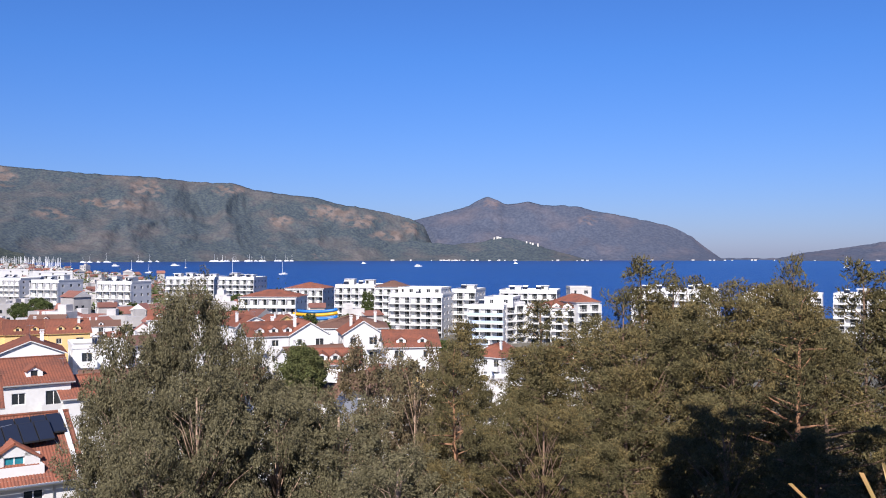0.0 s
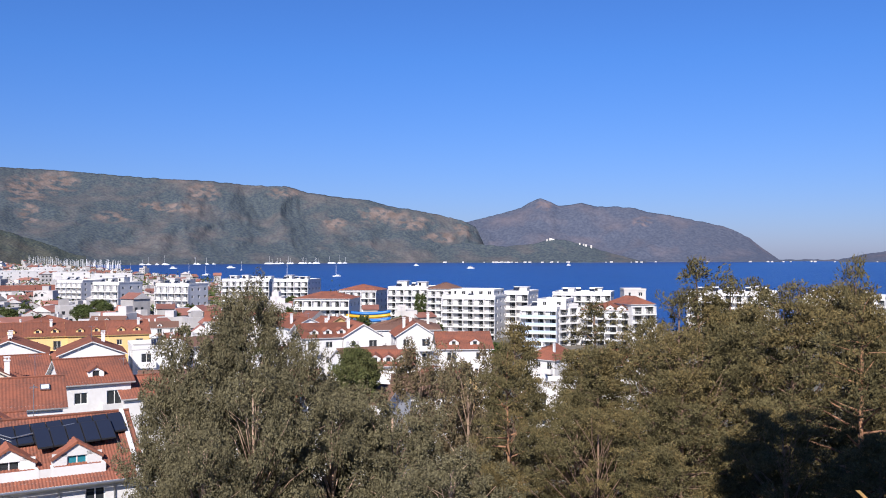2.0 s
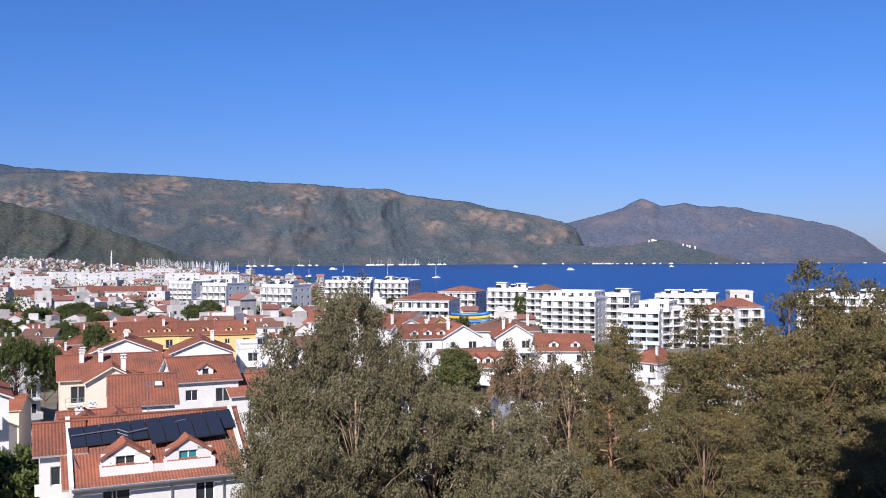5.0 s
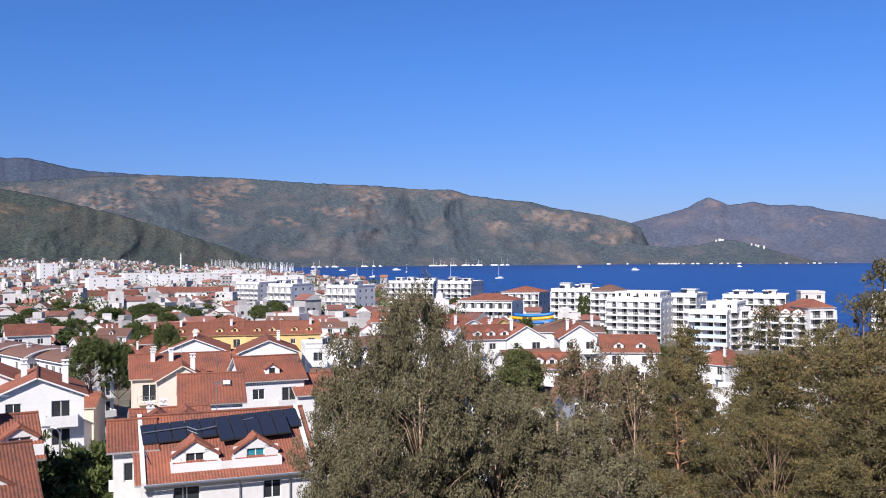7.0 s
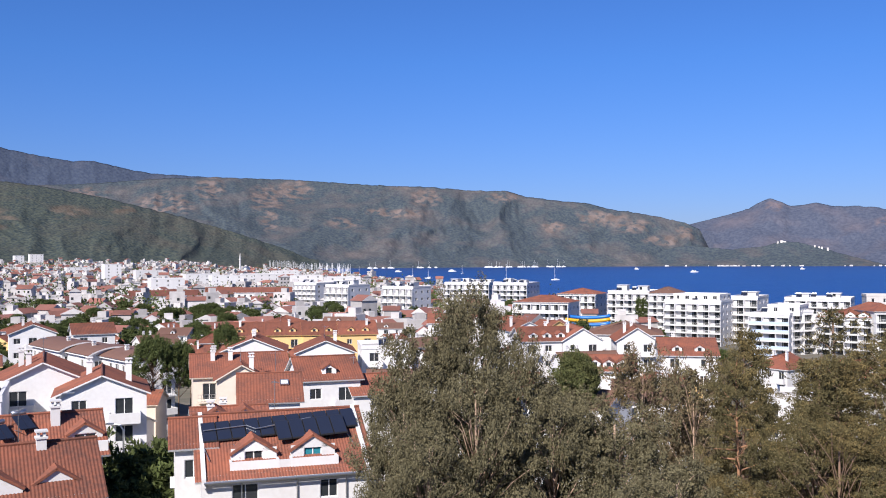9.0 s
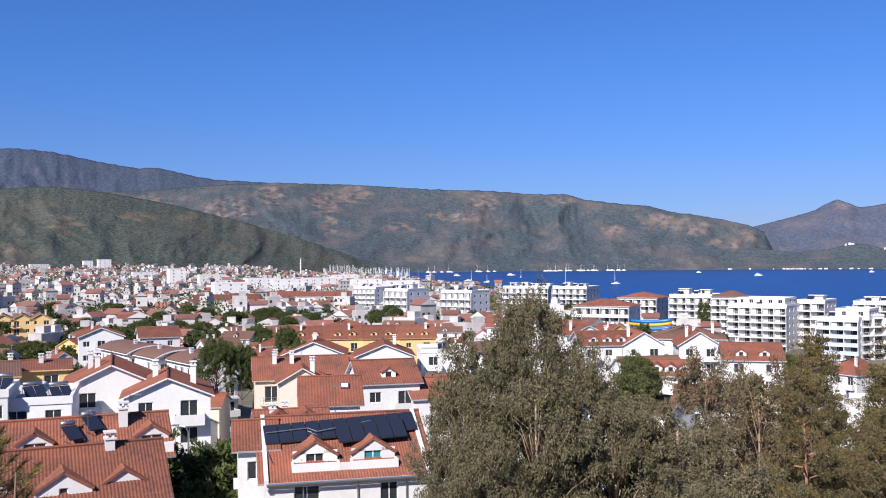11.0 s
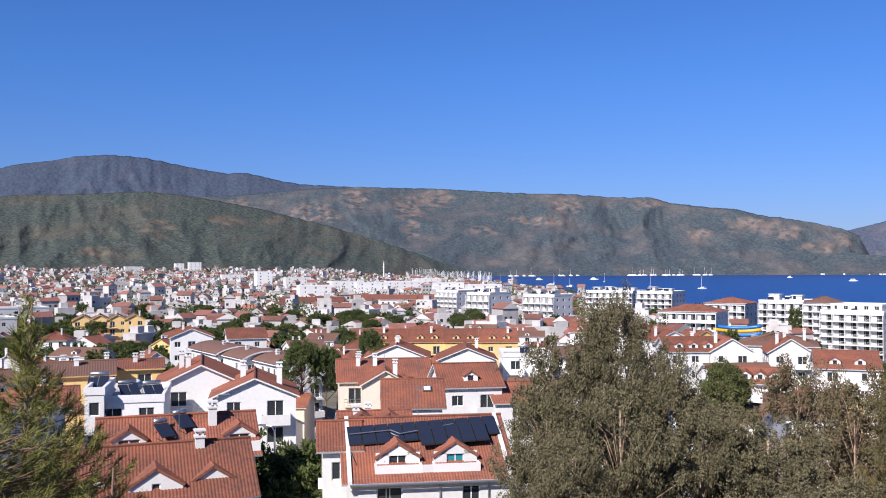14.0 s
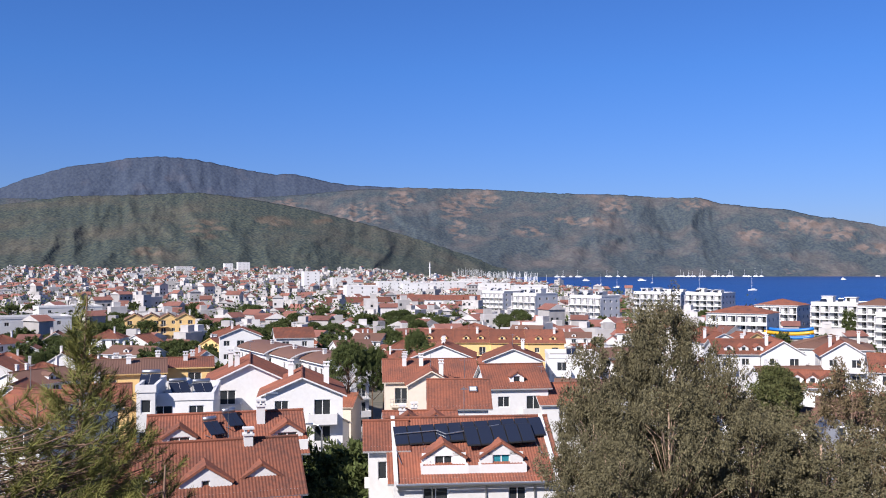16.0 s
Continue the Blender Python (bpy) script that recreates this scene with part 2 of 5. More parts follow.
def hill_material(name, green, dark, rock, rockiness=0.5, speckle=0.03):
    m = bpy.data.materials.new(name)
    m.use_nodes = True
    nt = m.node_tree
    b = nt.nodes["Principled BSDF"]
    b.inputs["Roughness"].default_value, b.inputs["Specular IOR Level"].default_value = 0.95, 0.1
    geo = nt.nodes.new("ShaderNodeNewGeometry")
    att = nt.nodes.new("ShaderNodeAttribute")
    att.attribute_name = "bare"

    def nz(scale, detail=4):
        t = nt.nodes.new("ShaderNodeTexNoise")
        t.inputs["Scale"].default_value, t.inputs["Detail"].default_value = scale, detail
        nt.links.new(geo.outputs["Position"], t.inputs["Vector"])
        return t.outputs["Fac"]

    def rng(v, lo, hi):
        r = nt.nodes.new("ShaderNodeMapRange")
        r.inputs["From Min"].default_value, r.inputs["From Max"].default_value = lo, hi
        nt.links.new(v, r.inputs["Value"])
        return r.outputs[0]

    def mixed(f, a, c):
        x = nt.nodes.new("ShaderNodeMix")
        x.data_type = "RGBA"
        nt.links.new(f, x.inputs["Factor"])
        for k, v in (("A", a), ("B", c)):
            if isinstance(v, tuple):
                x.inputs[k].default_value = (*v, 1)
            else:
                nt.links.new(v, x.inputs[k])
        return x.outputs["Result"]

    crowns = nt.nodes.new("ShaderNodeTexVoronoi")
    crowns.inputs["Scale"].default_value = speckle * 2.2
    nt.links.new(geo.outputs["Position"], crowns.inputs["Vector"])
    wood = mixed(rng(nz(speckle * 2.2, 7), 0.38, 0.62), green, dark)
    add = nt.nodes.new("ShaderNodeMath")
    add.operation = "ADD"
    sub = nt.nodes.new("ShaderNodeMath")
    sub.operation = "MULTIPLY_ADD"
    nt.links.new(nz(0.006, 9), sub.inputs[0])
    sub.inputs[1].default_value, sub.inputs[2].default_value = 1.6, -0.95 + rockiness * 0.3
    torn = nt.nodes.new("ShaderNodeMath")
    torn.operation = "MULTIPLY"
    nt.links.new(att.outputs["Fac"], torn.inputs[0])
    nt.links.new(rng(nz(0.024, 9), 0.40, 0.60), torn.inputs[1])
    nt.links.new(torn.outputs[0], add.inputs[0])
    nt.links.new(sub.outputs[0], add.inputs[1])
    stone = mixed(rng(nz(0.02, 5), 0.35, 0.65), rock, tuple(c * 0.6 for c in rock))
    nt.links.new(mixed(rng(add.outputs[0], 0.0, 0.75), wood, stone), b.inputs["Base Color"])
    bp = nt.nodes.new("ShaderNodeBump")
    bp.inputs["Strength"].default_value, bp.inputs["Distance"].default_value = 0.24, 9
    nt.links.new(crowns.outputs["Distance"], bp.inputs["Height"])
    bp.invert = True
    nt.links.new(bp.outputs[0], b.inputs["Normal"])
    return m


def build_hill(name, label, skyline, foot, ridge, mat, rough=1.0, steps=64, step=0.12, patches=(), wander=0.0, seed=0.0):
    """A hill seen over bearings: its skyline's elevation in degrees by bearing, the distance of its foot and of its ridge. patches: bearing, elevation, half widths of bare rock."""
    bs, es = [p[0] for p in skyline], [p[1] for p in skyline]
    cols = np.arange(bs[0], bs[-1] + 1e-6, step)
    vs, bare = [], []
    for b in cols:
        el = float(np.interp(b, bs, es))
        rr = ridge * (1 + wander * noise.noise(Vector((b * 0.13, seed, 1))))
        ft = foot(b) if callable(foot) else foot
        el += 0.05 * noise.noise(Vector((b * 2.1, seed, 3))) + 0.03 * noise.noise(Vector((b * 6, seed, 5)))
        top = EYE + math.tan(radians(el)) * rr
        for k in range(steps + 5):
            s = k / steps
            r = ft + (rr - ft) * s
            x, y = polar(b, r)
            if s <= 1:
                z = top * (0.55 * s + 0.45 * s ** 1.6)
                v = s * max(el, 1.3) * 1.25
                q = Vector((b + 0.5 * v * math.sin(b * 0.35 + seed) + 0.8 * noise.noise(Vector((b * 0.3, v * 0.3, seed + 20))), v, seed * 3.7))
                rid = sum((1 - 2 * abs(noise.noise(q * f + Vector((0, 0, f))))) * a for f, a in ((0.24, 1.0), (0.55, 0.6), (1.2, 0.26), (2.6, 0.08)))
                near = (rid - 1.0) * 72 * rough * math.sin(math.pi * min(s, 1.0)) ** 0.6
                z, r = EYE + (z - EYE) * (r - near) / r, r - near
                x, y = polar(b, r)
                z = max(z, -2 + 3 * s)
                lim = EYE + math.tan(radians(el)) * r
                z = min(z, lim - (1 - s) * 3)
            else:
                z = top * (1 - (s - 1) * 6)
            vs.append((x, y, z if s > 0 else -4))
            e = math.degrees(math.atan2(z - EYE, r))
            w = 0.0
            for pb, pe, hb, he in patches:
                d = ((b - pb) / hb) ** 2 + ((e - pe) / he) ** 2
                w = max(w, 1.1 * (1 - d)) if d < 1 else w
            bare.append(w)
    n = steps + 5
    fs = [(i * n + k, i * n + k + 1, (i + 1) * n + k + 1, (i + 1) * n + k) for i in range(len(cols) - 1) for k in range(n - 1)]
    me = bpy.data.meshes.new(name)
    me.from_pydata(vs, [], fs)
    me.materials.append(mat)
    me.attributes.new("bare", "FLOAT", "POINT").data.foreach_set("value", bare)
    me.polygons.foreach_set("use_smooth", [True] * len(fs))
    return tagged(new(name, me), label, "mountain", kind="structure")


build_ground()
build_sea()
HILL_NEAR = hill_material("pine_wooded_foothill", (0.073, 0.084, 0.066), (0.033, 0.045, 0.048), (0.135, 0.112, 0.088), 0.72, 0.05)
# main ridge: woods and rock, with aerial haze added as a blue-grey tint
HILL_MAIN = hill_material("wooded_rocky_slope_haze_tint", (0.070, 0.087, 0.092), (0.042, 0.055, 0.072), (0.18, 0.145, 0.132), 0.68, 0.035)
# high ridge: distance haze is mixed into these blue base colours
HILL_BACK = hill_material("high_ridge_haze_tint", (0.058, 0.074, 0.106), (0.044, 0.058, 0.091), (0.15, 0.135, 0.15), 0.15, 0.03)
# farthest land, paler and bluer still: its haze is painted as colour
HILL_FAR = hill_material("far_headland_haze_tint", (0.082, 0.094, 0.128), (0.058, 0.070, 0.104), (0.165, 0.14, 0.155), 0.55, 0.03)

build_hill("backdrop_high_ridge", "high mountain ridge behind the town, tinted blue-green for haze", [(24, 0.6), (26, 2.6), (28, 4.5), (31.44, 5.06), (34.24, 5.18), (35.5, 5.35), (37.72, 5.84), (38.85, 5.78), (40.45, 5.99), (43.46, 6.56), (45.42, 6.7), (47.49, 6.52), (48.6, 6.25), (50.74, 5.9), (52.82, 5.18), (54.26, 4.55), (58, 3.6), (64, 2.5), (72, 1.2)], 4000, 4700, HILL_BACK, 0.5, seed=3)
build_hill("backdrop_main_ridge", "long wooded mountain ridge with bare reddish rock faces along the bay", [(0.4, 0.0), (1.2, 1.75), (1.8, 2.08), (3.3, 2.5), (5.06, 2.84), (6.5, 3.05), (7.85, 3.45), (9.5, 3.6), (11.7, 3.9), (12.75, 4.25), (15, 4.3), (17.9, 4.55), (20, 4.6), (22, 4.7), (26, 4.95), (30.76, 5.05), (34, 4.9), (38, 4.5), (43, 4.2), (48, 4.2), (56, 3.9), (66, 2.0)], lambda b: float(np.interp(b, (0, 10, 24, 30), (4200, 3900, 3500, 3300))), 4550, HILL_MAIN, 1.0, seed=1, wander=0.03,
           patches=((33.6, 3.37, 1.83, 0.92), (27.71, 3.77, 1.27, 1.06), (26.02, 4.19, 1.41, 0.77), (27.55, 2.53, 0.77, 0.92), (38.07, 3.85, 1.41, 0.56), (31.09, 4.31, 1.06, 0.88), (17.86, 3.86, 1.2, 0.63), (19.45, 2.88, 1.76, 0.32), (20.85, 2.99, 0.99, 0.28), (13.11, 3.83, 1.13, 0.42), (7.17, 2.54, 1.94, 0.63), (5.11, 1.99, 1.41, 0.49), (3.42, 1.11, 1.41, 0.35), (1.9, 1.77, 0.77, 0.7), (22.94, 2.29, 1.41, 0.42), (9.96, 2.05, 0.85, 0.49), (7.88, -0.14, 0.7, 0.25)))
build_hill("backdrop_foothill", "pine-covered green foothill rising behind the town", [(24.5, 0.0), (25.45, 0.2), (26.15, 0.56), (29.32, 1.62), (32.84, 2.67), (35, 3.2), (37.02, 3.7), (40.78, 4.34), (43.45, 4.6), (46.69, 4.39), (50.72, 4.2), (52.5, 3.9), (54.26, 3.6), (58, 2.6), (66, 1.2)], lambda b: float(np.interp(b, (25, 32, 40, 60), (2750, 2350, 2100, 2000))), 2950, HILL_NEAR, 0.75, seed=2,
           patches=((46.5, 1.0, 1.2, 0.35), (43, 2.4, 1.6, 0.7), (39, 2.8, 1.3, 0.5), (36, 3.0, 0.9, 0.3)))
build_hill("backdrop_far_headland", "far headland with a pointed summit, haze put into its colour", [(-17.3, -0.6), (-16.58, -0.1), (-15.67, 0.58), (-15.2, 1.0), (-14.03, 1.61), (-12.5, 2.0), (-10.32, 2.46), (-9.3, 2.62), (-8.6, 2.85), (-7.57, 2.97), (-6.3, 2.98), (-5.31, 3.23), (-4.6, 3.1), (-3.91, 3.06), (-3.3, 3.35), (-2.75, 3.56), (-2.2, 3.3), (-1.3, 2.85), (-0.21, 2.57), (1.8, 2.08), (5, 1.6)], 4300, 4850, HILL_FAR, 0.8, seed=5, step=0.1, patches=((-9, 2.0, 0.7, 0.4), (-3, 3.1, 0.6, 0.4)))
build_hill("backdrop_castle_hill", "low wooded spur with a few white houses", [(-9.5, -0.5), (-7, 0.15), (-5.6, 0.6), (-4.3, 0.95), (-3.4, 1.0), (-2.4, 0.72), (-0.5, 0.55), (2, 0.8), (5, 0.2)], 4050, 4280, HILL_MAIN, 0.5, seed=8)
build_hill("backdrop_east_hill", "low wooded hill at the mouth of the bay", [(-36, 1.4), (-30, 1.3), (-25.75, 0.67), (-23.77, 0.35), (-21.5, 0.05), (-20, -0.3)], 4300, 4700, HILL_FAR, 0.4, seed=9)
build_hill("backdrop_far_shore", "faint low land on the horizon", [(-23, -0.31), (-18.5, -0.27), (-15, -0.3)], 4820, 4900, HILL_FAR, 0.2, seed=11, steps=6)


# ---------- buildings ----------
def wall_face(g, o, u, width, height, holes, depth=0.14, mat=0):
    """A wall from its lower left corner o along u, seen from outside; holes are (u0, v0, u1, v1) with reveals of the given depth."""
    o, u = Vector(o), Vector(u).normalized()
    n = u.cross(Vector((0, 0, 1)))
    us = sorted({0.0, width, *(h[0] for h in holes), *(h[2] for h in holes)})
    vs = sorted({0.0, height, *(h[1] for h in holes), *(h[3] for h in holes)})
    at = lambda a, b, d=0.0: o + u * a + Vector((0, 0, b)) - n * d
    for a0, a1 in zip(us, us[1:]):
        run = None
        for b0, b1 in zip(vs, vs[1:]):
            ca, cb = (a0 + a1) / 2, (b0 + b1) / 2
            if any(h[0] < ca < h[2] and h[1] < cb < h[3] for h in holes):
                if run:
                    g.face([at(a0, run[0]), at(a1, run[0]), at(a1, run[1]), at(a0, run[1])], mat)
                run = None
            else:
                run = (run[0], b1) if run else (b0, b1)
        if run:
            g.face([at(a0, run[0]), at(a1, run[0]), at(a1, run[1]), at(a0, run[1])], mat)
    for a0, b0, a1, b1 in holes:
        g.face([at(a0, b0), at(a1, b0), at(a1, b0, depth), at(a0, b0, depth)], mat)
        g.face([at(a0, b1, depth), at(a1, b1, depth), at(a1, b1), at(a0, b1)], mat)
        g.face([at(a0, b0), at(a0, b0, depth), at(a0, b1, depth), at(a0, b1)], mat)
        g.face([at(a1, b0, depth), at(a1, b0), at(a1, b1), at(a1, b1, depth)], mat)


WINDOWS = {}


def window_mesh(w, h, glass=GLASS):
    """A framed window about its lower middle; outside is -y."""
    key = (round(w, 2), round(h, 2), glass.name)
    if key not in WINDOWS:
        f, g = 0.07, Geo()
        mid = [(f, f, w - f, h - f)] if w <= 0.9 else [(f, f, w / 2 - 0.035, h - f), (w / 2 + 0.035, f, w - f, h - f)]
        wall_face(g, (-w / 2, 0, 0), (1, 0, 0), w, h, mid, 0.035)
        for a0, b0, a1, b1 in mid:
            g.face([(a0 - w / 2, 0.035, b0), (a1 - w / 2, 0.035, b0), (a1 - w / 2, 0.035, b1), (a0 - w / 2, 0.035, b1)], 1)
        WINDOWS[key] = g.mesh("window", [FRAME, glass], weld=True)
    return WINDOWS[key]


RAILS = {}


def balcony_mesh(w, d, solid, mat):
    """A balcony about the middle of its back edge; outside is -y."""
    key = (round(w, 1), round(d, 1), solid, mat.name)
    if key not in RAILS:
        g = Geo()
        g.box(-w / 2, -d, -0.18, w / 2, 0.0, 0.0)
        if solid:
            g.box(-w / 2, -d, 0.0, w / 2, -d + 0.12, 0.9)
            g.box(-w / 2, -d + 0.12, 0.0, -w / 2 + 0.12, 0.0, 0.9)
            g.box(w / 2 - 0.12, -d + 0.12, 0.0, w / 2, 0.0, 0.9)
        else:
            for x in np.linspace(-w / 2 + 0.03, w / 2 - 0.03, max(3, int(w / 0.35))):
                g.box(x - 0.02, -d + 0.02, 0.0, x + 0.02, -d + 0.06, 0.9, 1)
            for z in (0.5, 0.9):
                g.box(-w / 2, -d + 0.01, z, w / 2, -d + 0.07, z + 0.05, 1)
        RAILS[key] = g.mesh("balcony", [mat, METAL])
    return RAILS[key]


def tiled_slope(e0, e1, r1, r0, thick=0.16, pitch=0.3):
    """A roof plane from eave e0-e1 to ridge r0-r1, ribbed down the slope like pantiles, closed below."""
    g = Geo()
    e0, e1, r0, r1 = (Vector(p) for p in (e0, e1, r0, r1))
    nrm = (e1 - e0).cross(r0 - e0).normalized()
    if nrm.z < 0:
        nrm = -nrm
    n = 2 * max(2, int((e1 - e0).length / pitch)) + 1
    for i in range(n):
        s = i / (n - 1)
        up = nrm * (0.022 if i % 2 else -0.012)
        g.v += [tuple(e0.lerp(e1, s) + up), tuple(r0.lerp(r1, s) + up)]
    for i in range(n - 1):
        g.f.append((2 * i, 2 * i + 2, 2 * i + 3, 2 * i + 1))
    g.m += [0] * (n - 1)
    b = len(g.v)
    g.v += [tuple(p - nrm * thick) for p in (e0, e1, r1, r0)]
    g.f += [tuple(range(0, 2 * n, 2))[::-1] + (b, b + 1), tuple(range(1, 2 * n, 2)) + (b + 2, b + 3), (b + 3, b + 2, b + 1, b), (0, 1, b + 3, b), (2 * n - 1, 2 * n - 2, b + 1, b + 2)]
    g.m += [1] * 5
    return g


def ridge_cap(a, b):
    g = Geo()
    g.tube([a, b], [0.12, 0.12], 6)
    return g


def gable_roof(x0, x1, y0, y1, z, rise, axis, over=0.45, pitch=0.3):
    """Two slopes over a rectangle and their ridge; the ridge runs along axis."""
    if axis == "x":
        ym, lo = (y0 + y1) / 2, z - over * rise / ((y1 - y0) / 2)
        return [tiled_slope((x0 - over, y0 - over, lo), (x1 + over, y0 - over, lo), (x1 + over, ym, z + rise), (x0 - over, ym, z + rise), pitch=pitch),
                tiled_slope((x1 + over, y1 + over, lo), (x0 - over, y1 + over, lo), (x0 - over, ym, z + rise), (x1 + over, ym, z + rise), pitch=pitch),
                ridge_cap((x0 - over, ym, z + rise + 0.02), (x1 + over, ym, z + rise + 0.02))]
    xm, lo = (x0 + x1) / 2, z - over * rise / ((x1 - x0) / 2)
    return [tiled_slope((x1 + over, y0 - over, lo), (x1 + over, y1 + over, lo), (xm, y1 + over, z + rise), (xm, y0 - over, z + rise), pitch=pitch),
            tiled_slope((x0 - over, y1 + over, lo), (x0 - over, y0 - over, lo), (xm, y0 - over, z + rise), (xm, y1 + over, z + rise), pitch=pitch),
            ridge_cap((xm, y0 - over, z + rise + 0.02), (xm, y1 + over, z + rise + 0.02))]


def hip_roof(x0, x1, y0, y1, z, rise, over=0.5, pitch=0.3):
    x0, x1, y0, y1 = x0 - over, x1 + over, y0 - over, y1 + over
    h = min(x1 - x0, y1 - y0) / 2 * 0.98
    if x1 - x0 >= y1 - y0:
        a, b = (x0 + h, (y0 + y1) / 2, z + rise), (x1 - h, (y0 + y1) / 2, z + rise)
        four = ((x0, y0), (x1, y0), b, a), ((x1, y1), (x0, y1), a, b), ((x1, y0), (x1, y1), b, b), ((x0, y1), (x0, y0), a, a)
    else:
        a, b = ((x0 + x1) / 2, y0 + h, z + rise), ((x0 + x1) / 2, y1 - h, z + rise)
        four = ((x0, y0), (x1, y0), a, a), ((x1, y1), (x0, y1), b, b), ((x1, y0), (x1, y1), b, a), ((x0, y1), (x0, y0), a, b)
    return [tiled_slope((*p, z - 0.12), (*q, z - 0.12), r, s, pitch=pitch) for p, q, r, s in four] + [ridge_cap(a, b)]


def barrel_roof(x0, x1, y0, y1, z, rise, over=0.6):
    """A low arch of dark sheet with a pale edge."""
    g = Geo()
    n, t = 14, 0.25
    arc = [(x0 - over + (x1 - x0 + 2 * over) * i / n, z + rise * math.sin(math.pi * i / n) ** 0.8) for i in range(n + 1)]
    for (a, za), (b, zb) in zip(arc, arc[1:]):
        g.face([(a, y0 - over, za), (b, y0 - over, zb), (b, y1 + over, zb), (a, y1 + over, za)], 0)
        g.face([(a, y1 + over, za - t), (b, y1 + over, zb - t), (b, y0 - over, zb - t), (a, y0 - over, za - t)], 1)
        g.face([(a, y0 - over, za - t), (b, y0 - over, zb - t), (b, y0 - over, zb), (a, y0 - over, za)], 1)
        g.face([(b, y1 + over, zb - t), (a, y1 + over, za - t), (a, y1 + over, za), (b, y1 + over, zb)], 1)
    return [g]


def roof_parts(pieces, mats, ob, name="roof"):
    """The first slope is the roof; the other slopes and the ridge belong to it."""
    first = part(name, pieces[0], mats, ob)
    for g in pieces[1:]:
        part("ridge_tiles" if g is pieces[-1] and len(pieces) > 2 else "roof_slope", g, mats, first)


def chimney_mesh(h=1.5):
    g = Geo()
    g.box(-0.28, -0.28, -1.0, 0.28, 0.28, h)
    g.box(-0.36, -0.36, h, 0.36, 0.36, h + 0.12)
    for sx in (-0.25, 0.09):
        for sy in (-0.25, 0.09):
            g.box(sx, sy, h + 0.12, sx + 0.16, sy + 0.16, h + 0.4)
    g.box(-0.36, -0.36, h + 0.4, 0.36, 0.36, h + 0.5)
    return g.mesh("chimney", WHITE)


CHIMNEY = chimney_mesh()
SMALL_CHIMNEY = chimney_mesh(0.8)


def dormer(parent, x, y, z, w=2.0, h=1.3, depth=2.6, wall=WHITE, roof=TILE, glass=GLASS, win=(0.9, 1.0), pitch=0.3):
    """A little gabled house on a front slope, its face at y."""
    g = Geo()
    ww, wh = win
    wall_face(g, (x - w / 2, y, z), (1, 0, 0), w, h, [(w / 2 - ww / 2, 0.12, w / 2 + ww / 2, 0.12 + wh)] if ww else [], 0.12)
    g.face([(x - w / 2, y, z + h), (x + w / 2, y, z + h), (x, y, z + h + w * 0.32)])
    g.face([(x - w / 2, y + depth, z), (x - w / 2, y, z), (x - w / 2, y, z + h), (x - w / 2, y + depth, z + h)])
    g.face([(x + w / 2, y, z), (x + w / 2, y + depth, z), (x + w / 2, y + depth, z + h), (x + w / 2, y, z + h)])
    d = part("dormer", g, wall, parent)
    for g in gable_roof(x - w / 2, x + w / 2, y, y + depth, z + h, w * 0.32, "y", 0.14, pitch)[:2]:
        part("dormer_roof", g, [roof, roof], d)
    if ww:
        part("window", window_mesh(ww, wh, glass), None, d, at=pose(x, y + 0.1, z + 0.12))
    return d


HOUSES = []


def flat_roof(ob, w, dep, top, walls, drop=0.25):
    r = Geo()
    r.box(-w / 2 + 0.2, 0.2, top - 0.3, w / 2 - 0.2, dep - 0.2, top - 0.2)
    first = part("roof", r, CONCRETE, ob)
    for a in ((-w / 2 - 0.1, -0.1, w / 2 + 0.1, 0.2), (-w / 2 - 0.1, dep - 0.2, w / 2 + 0.1, dep + 0.1), (-w / 2 - 0.1, 0.2, -w / 2 + 0.2, dep - 0.2), (w / 2 - 0.2, 0.2, w / 2 + 0.1, dep - 0.2)):
        r = Geo()
        r.box(a[0], a[1], top - drop, a[2], a[3], top + 0.45)
        part("parapet", r, walls, first)


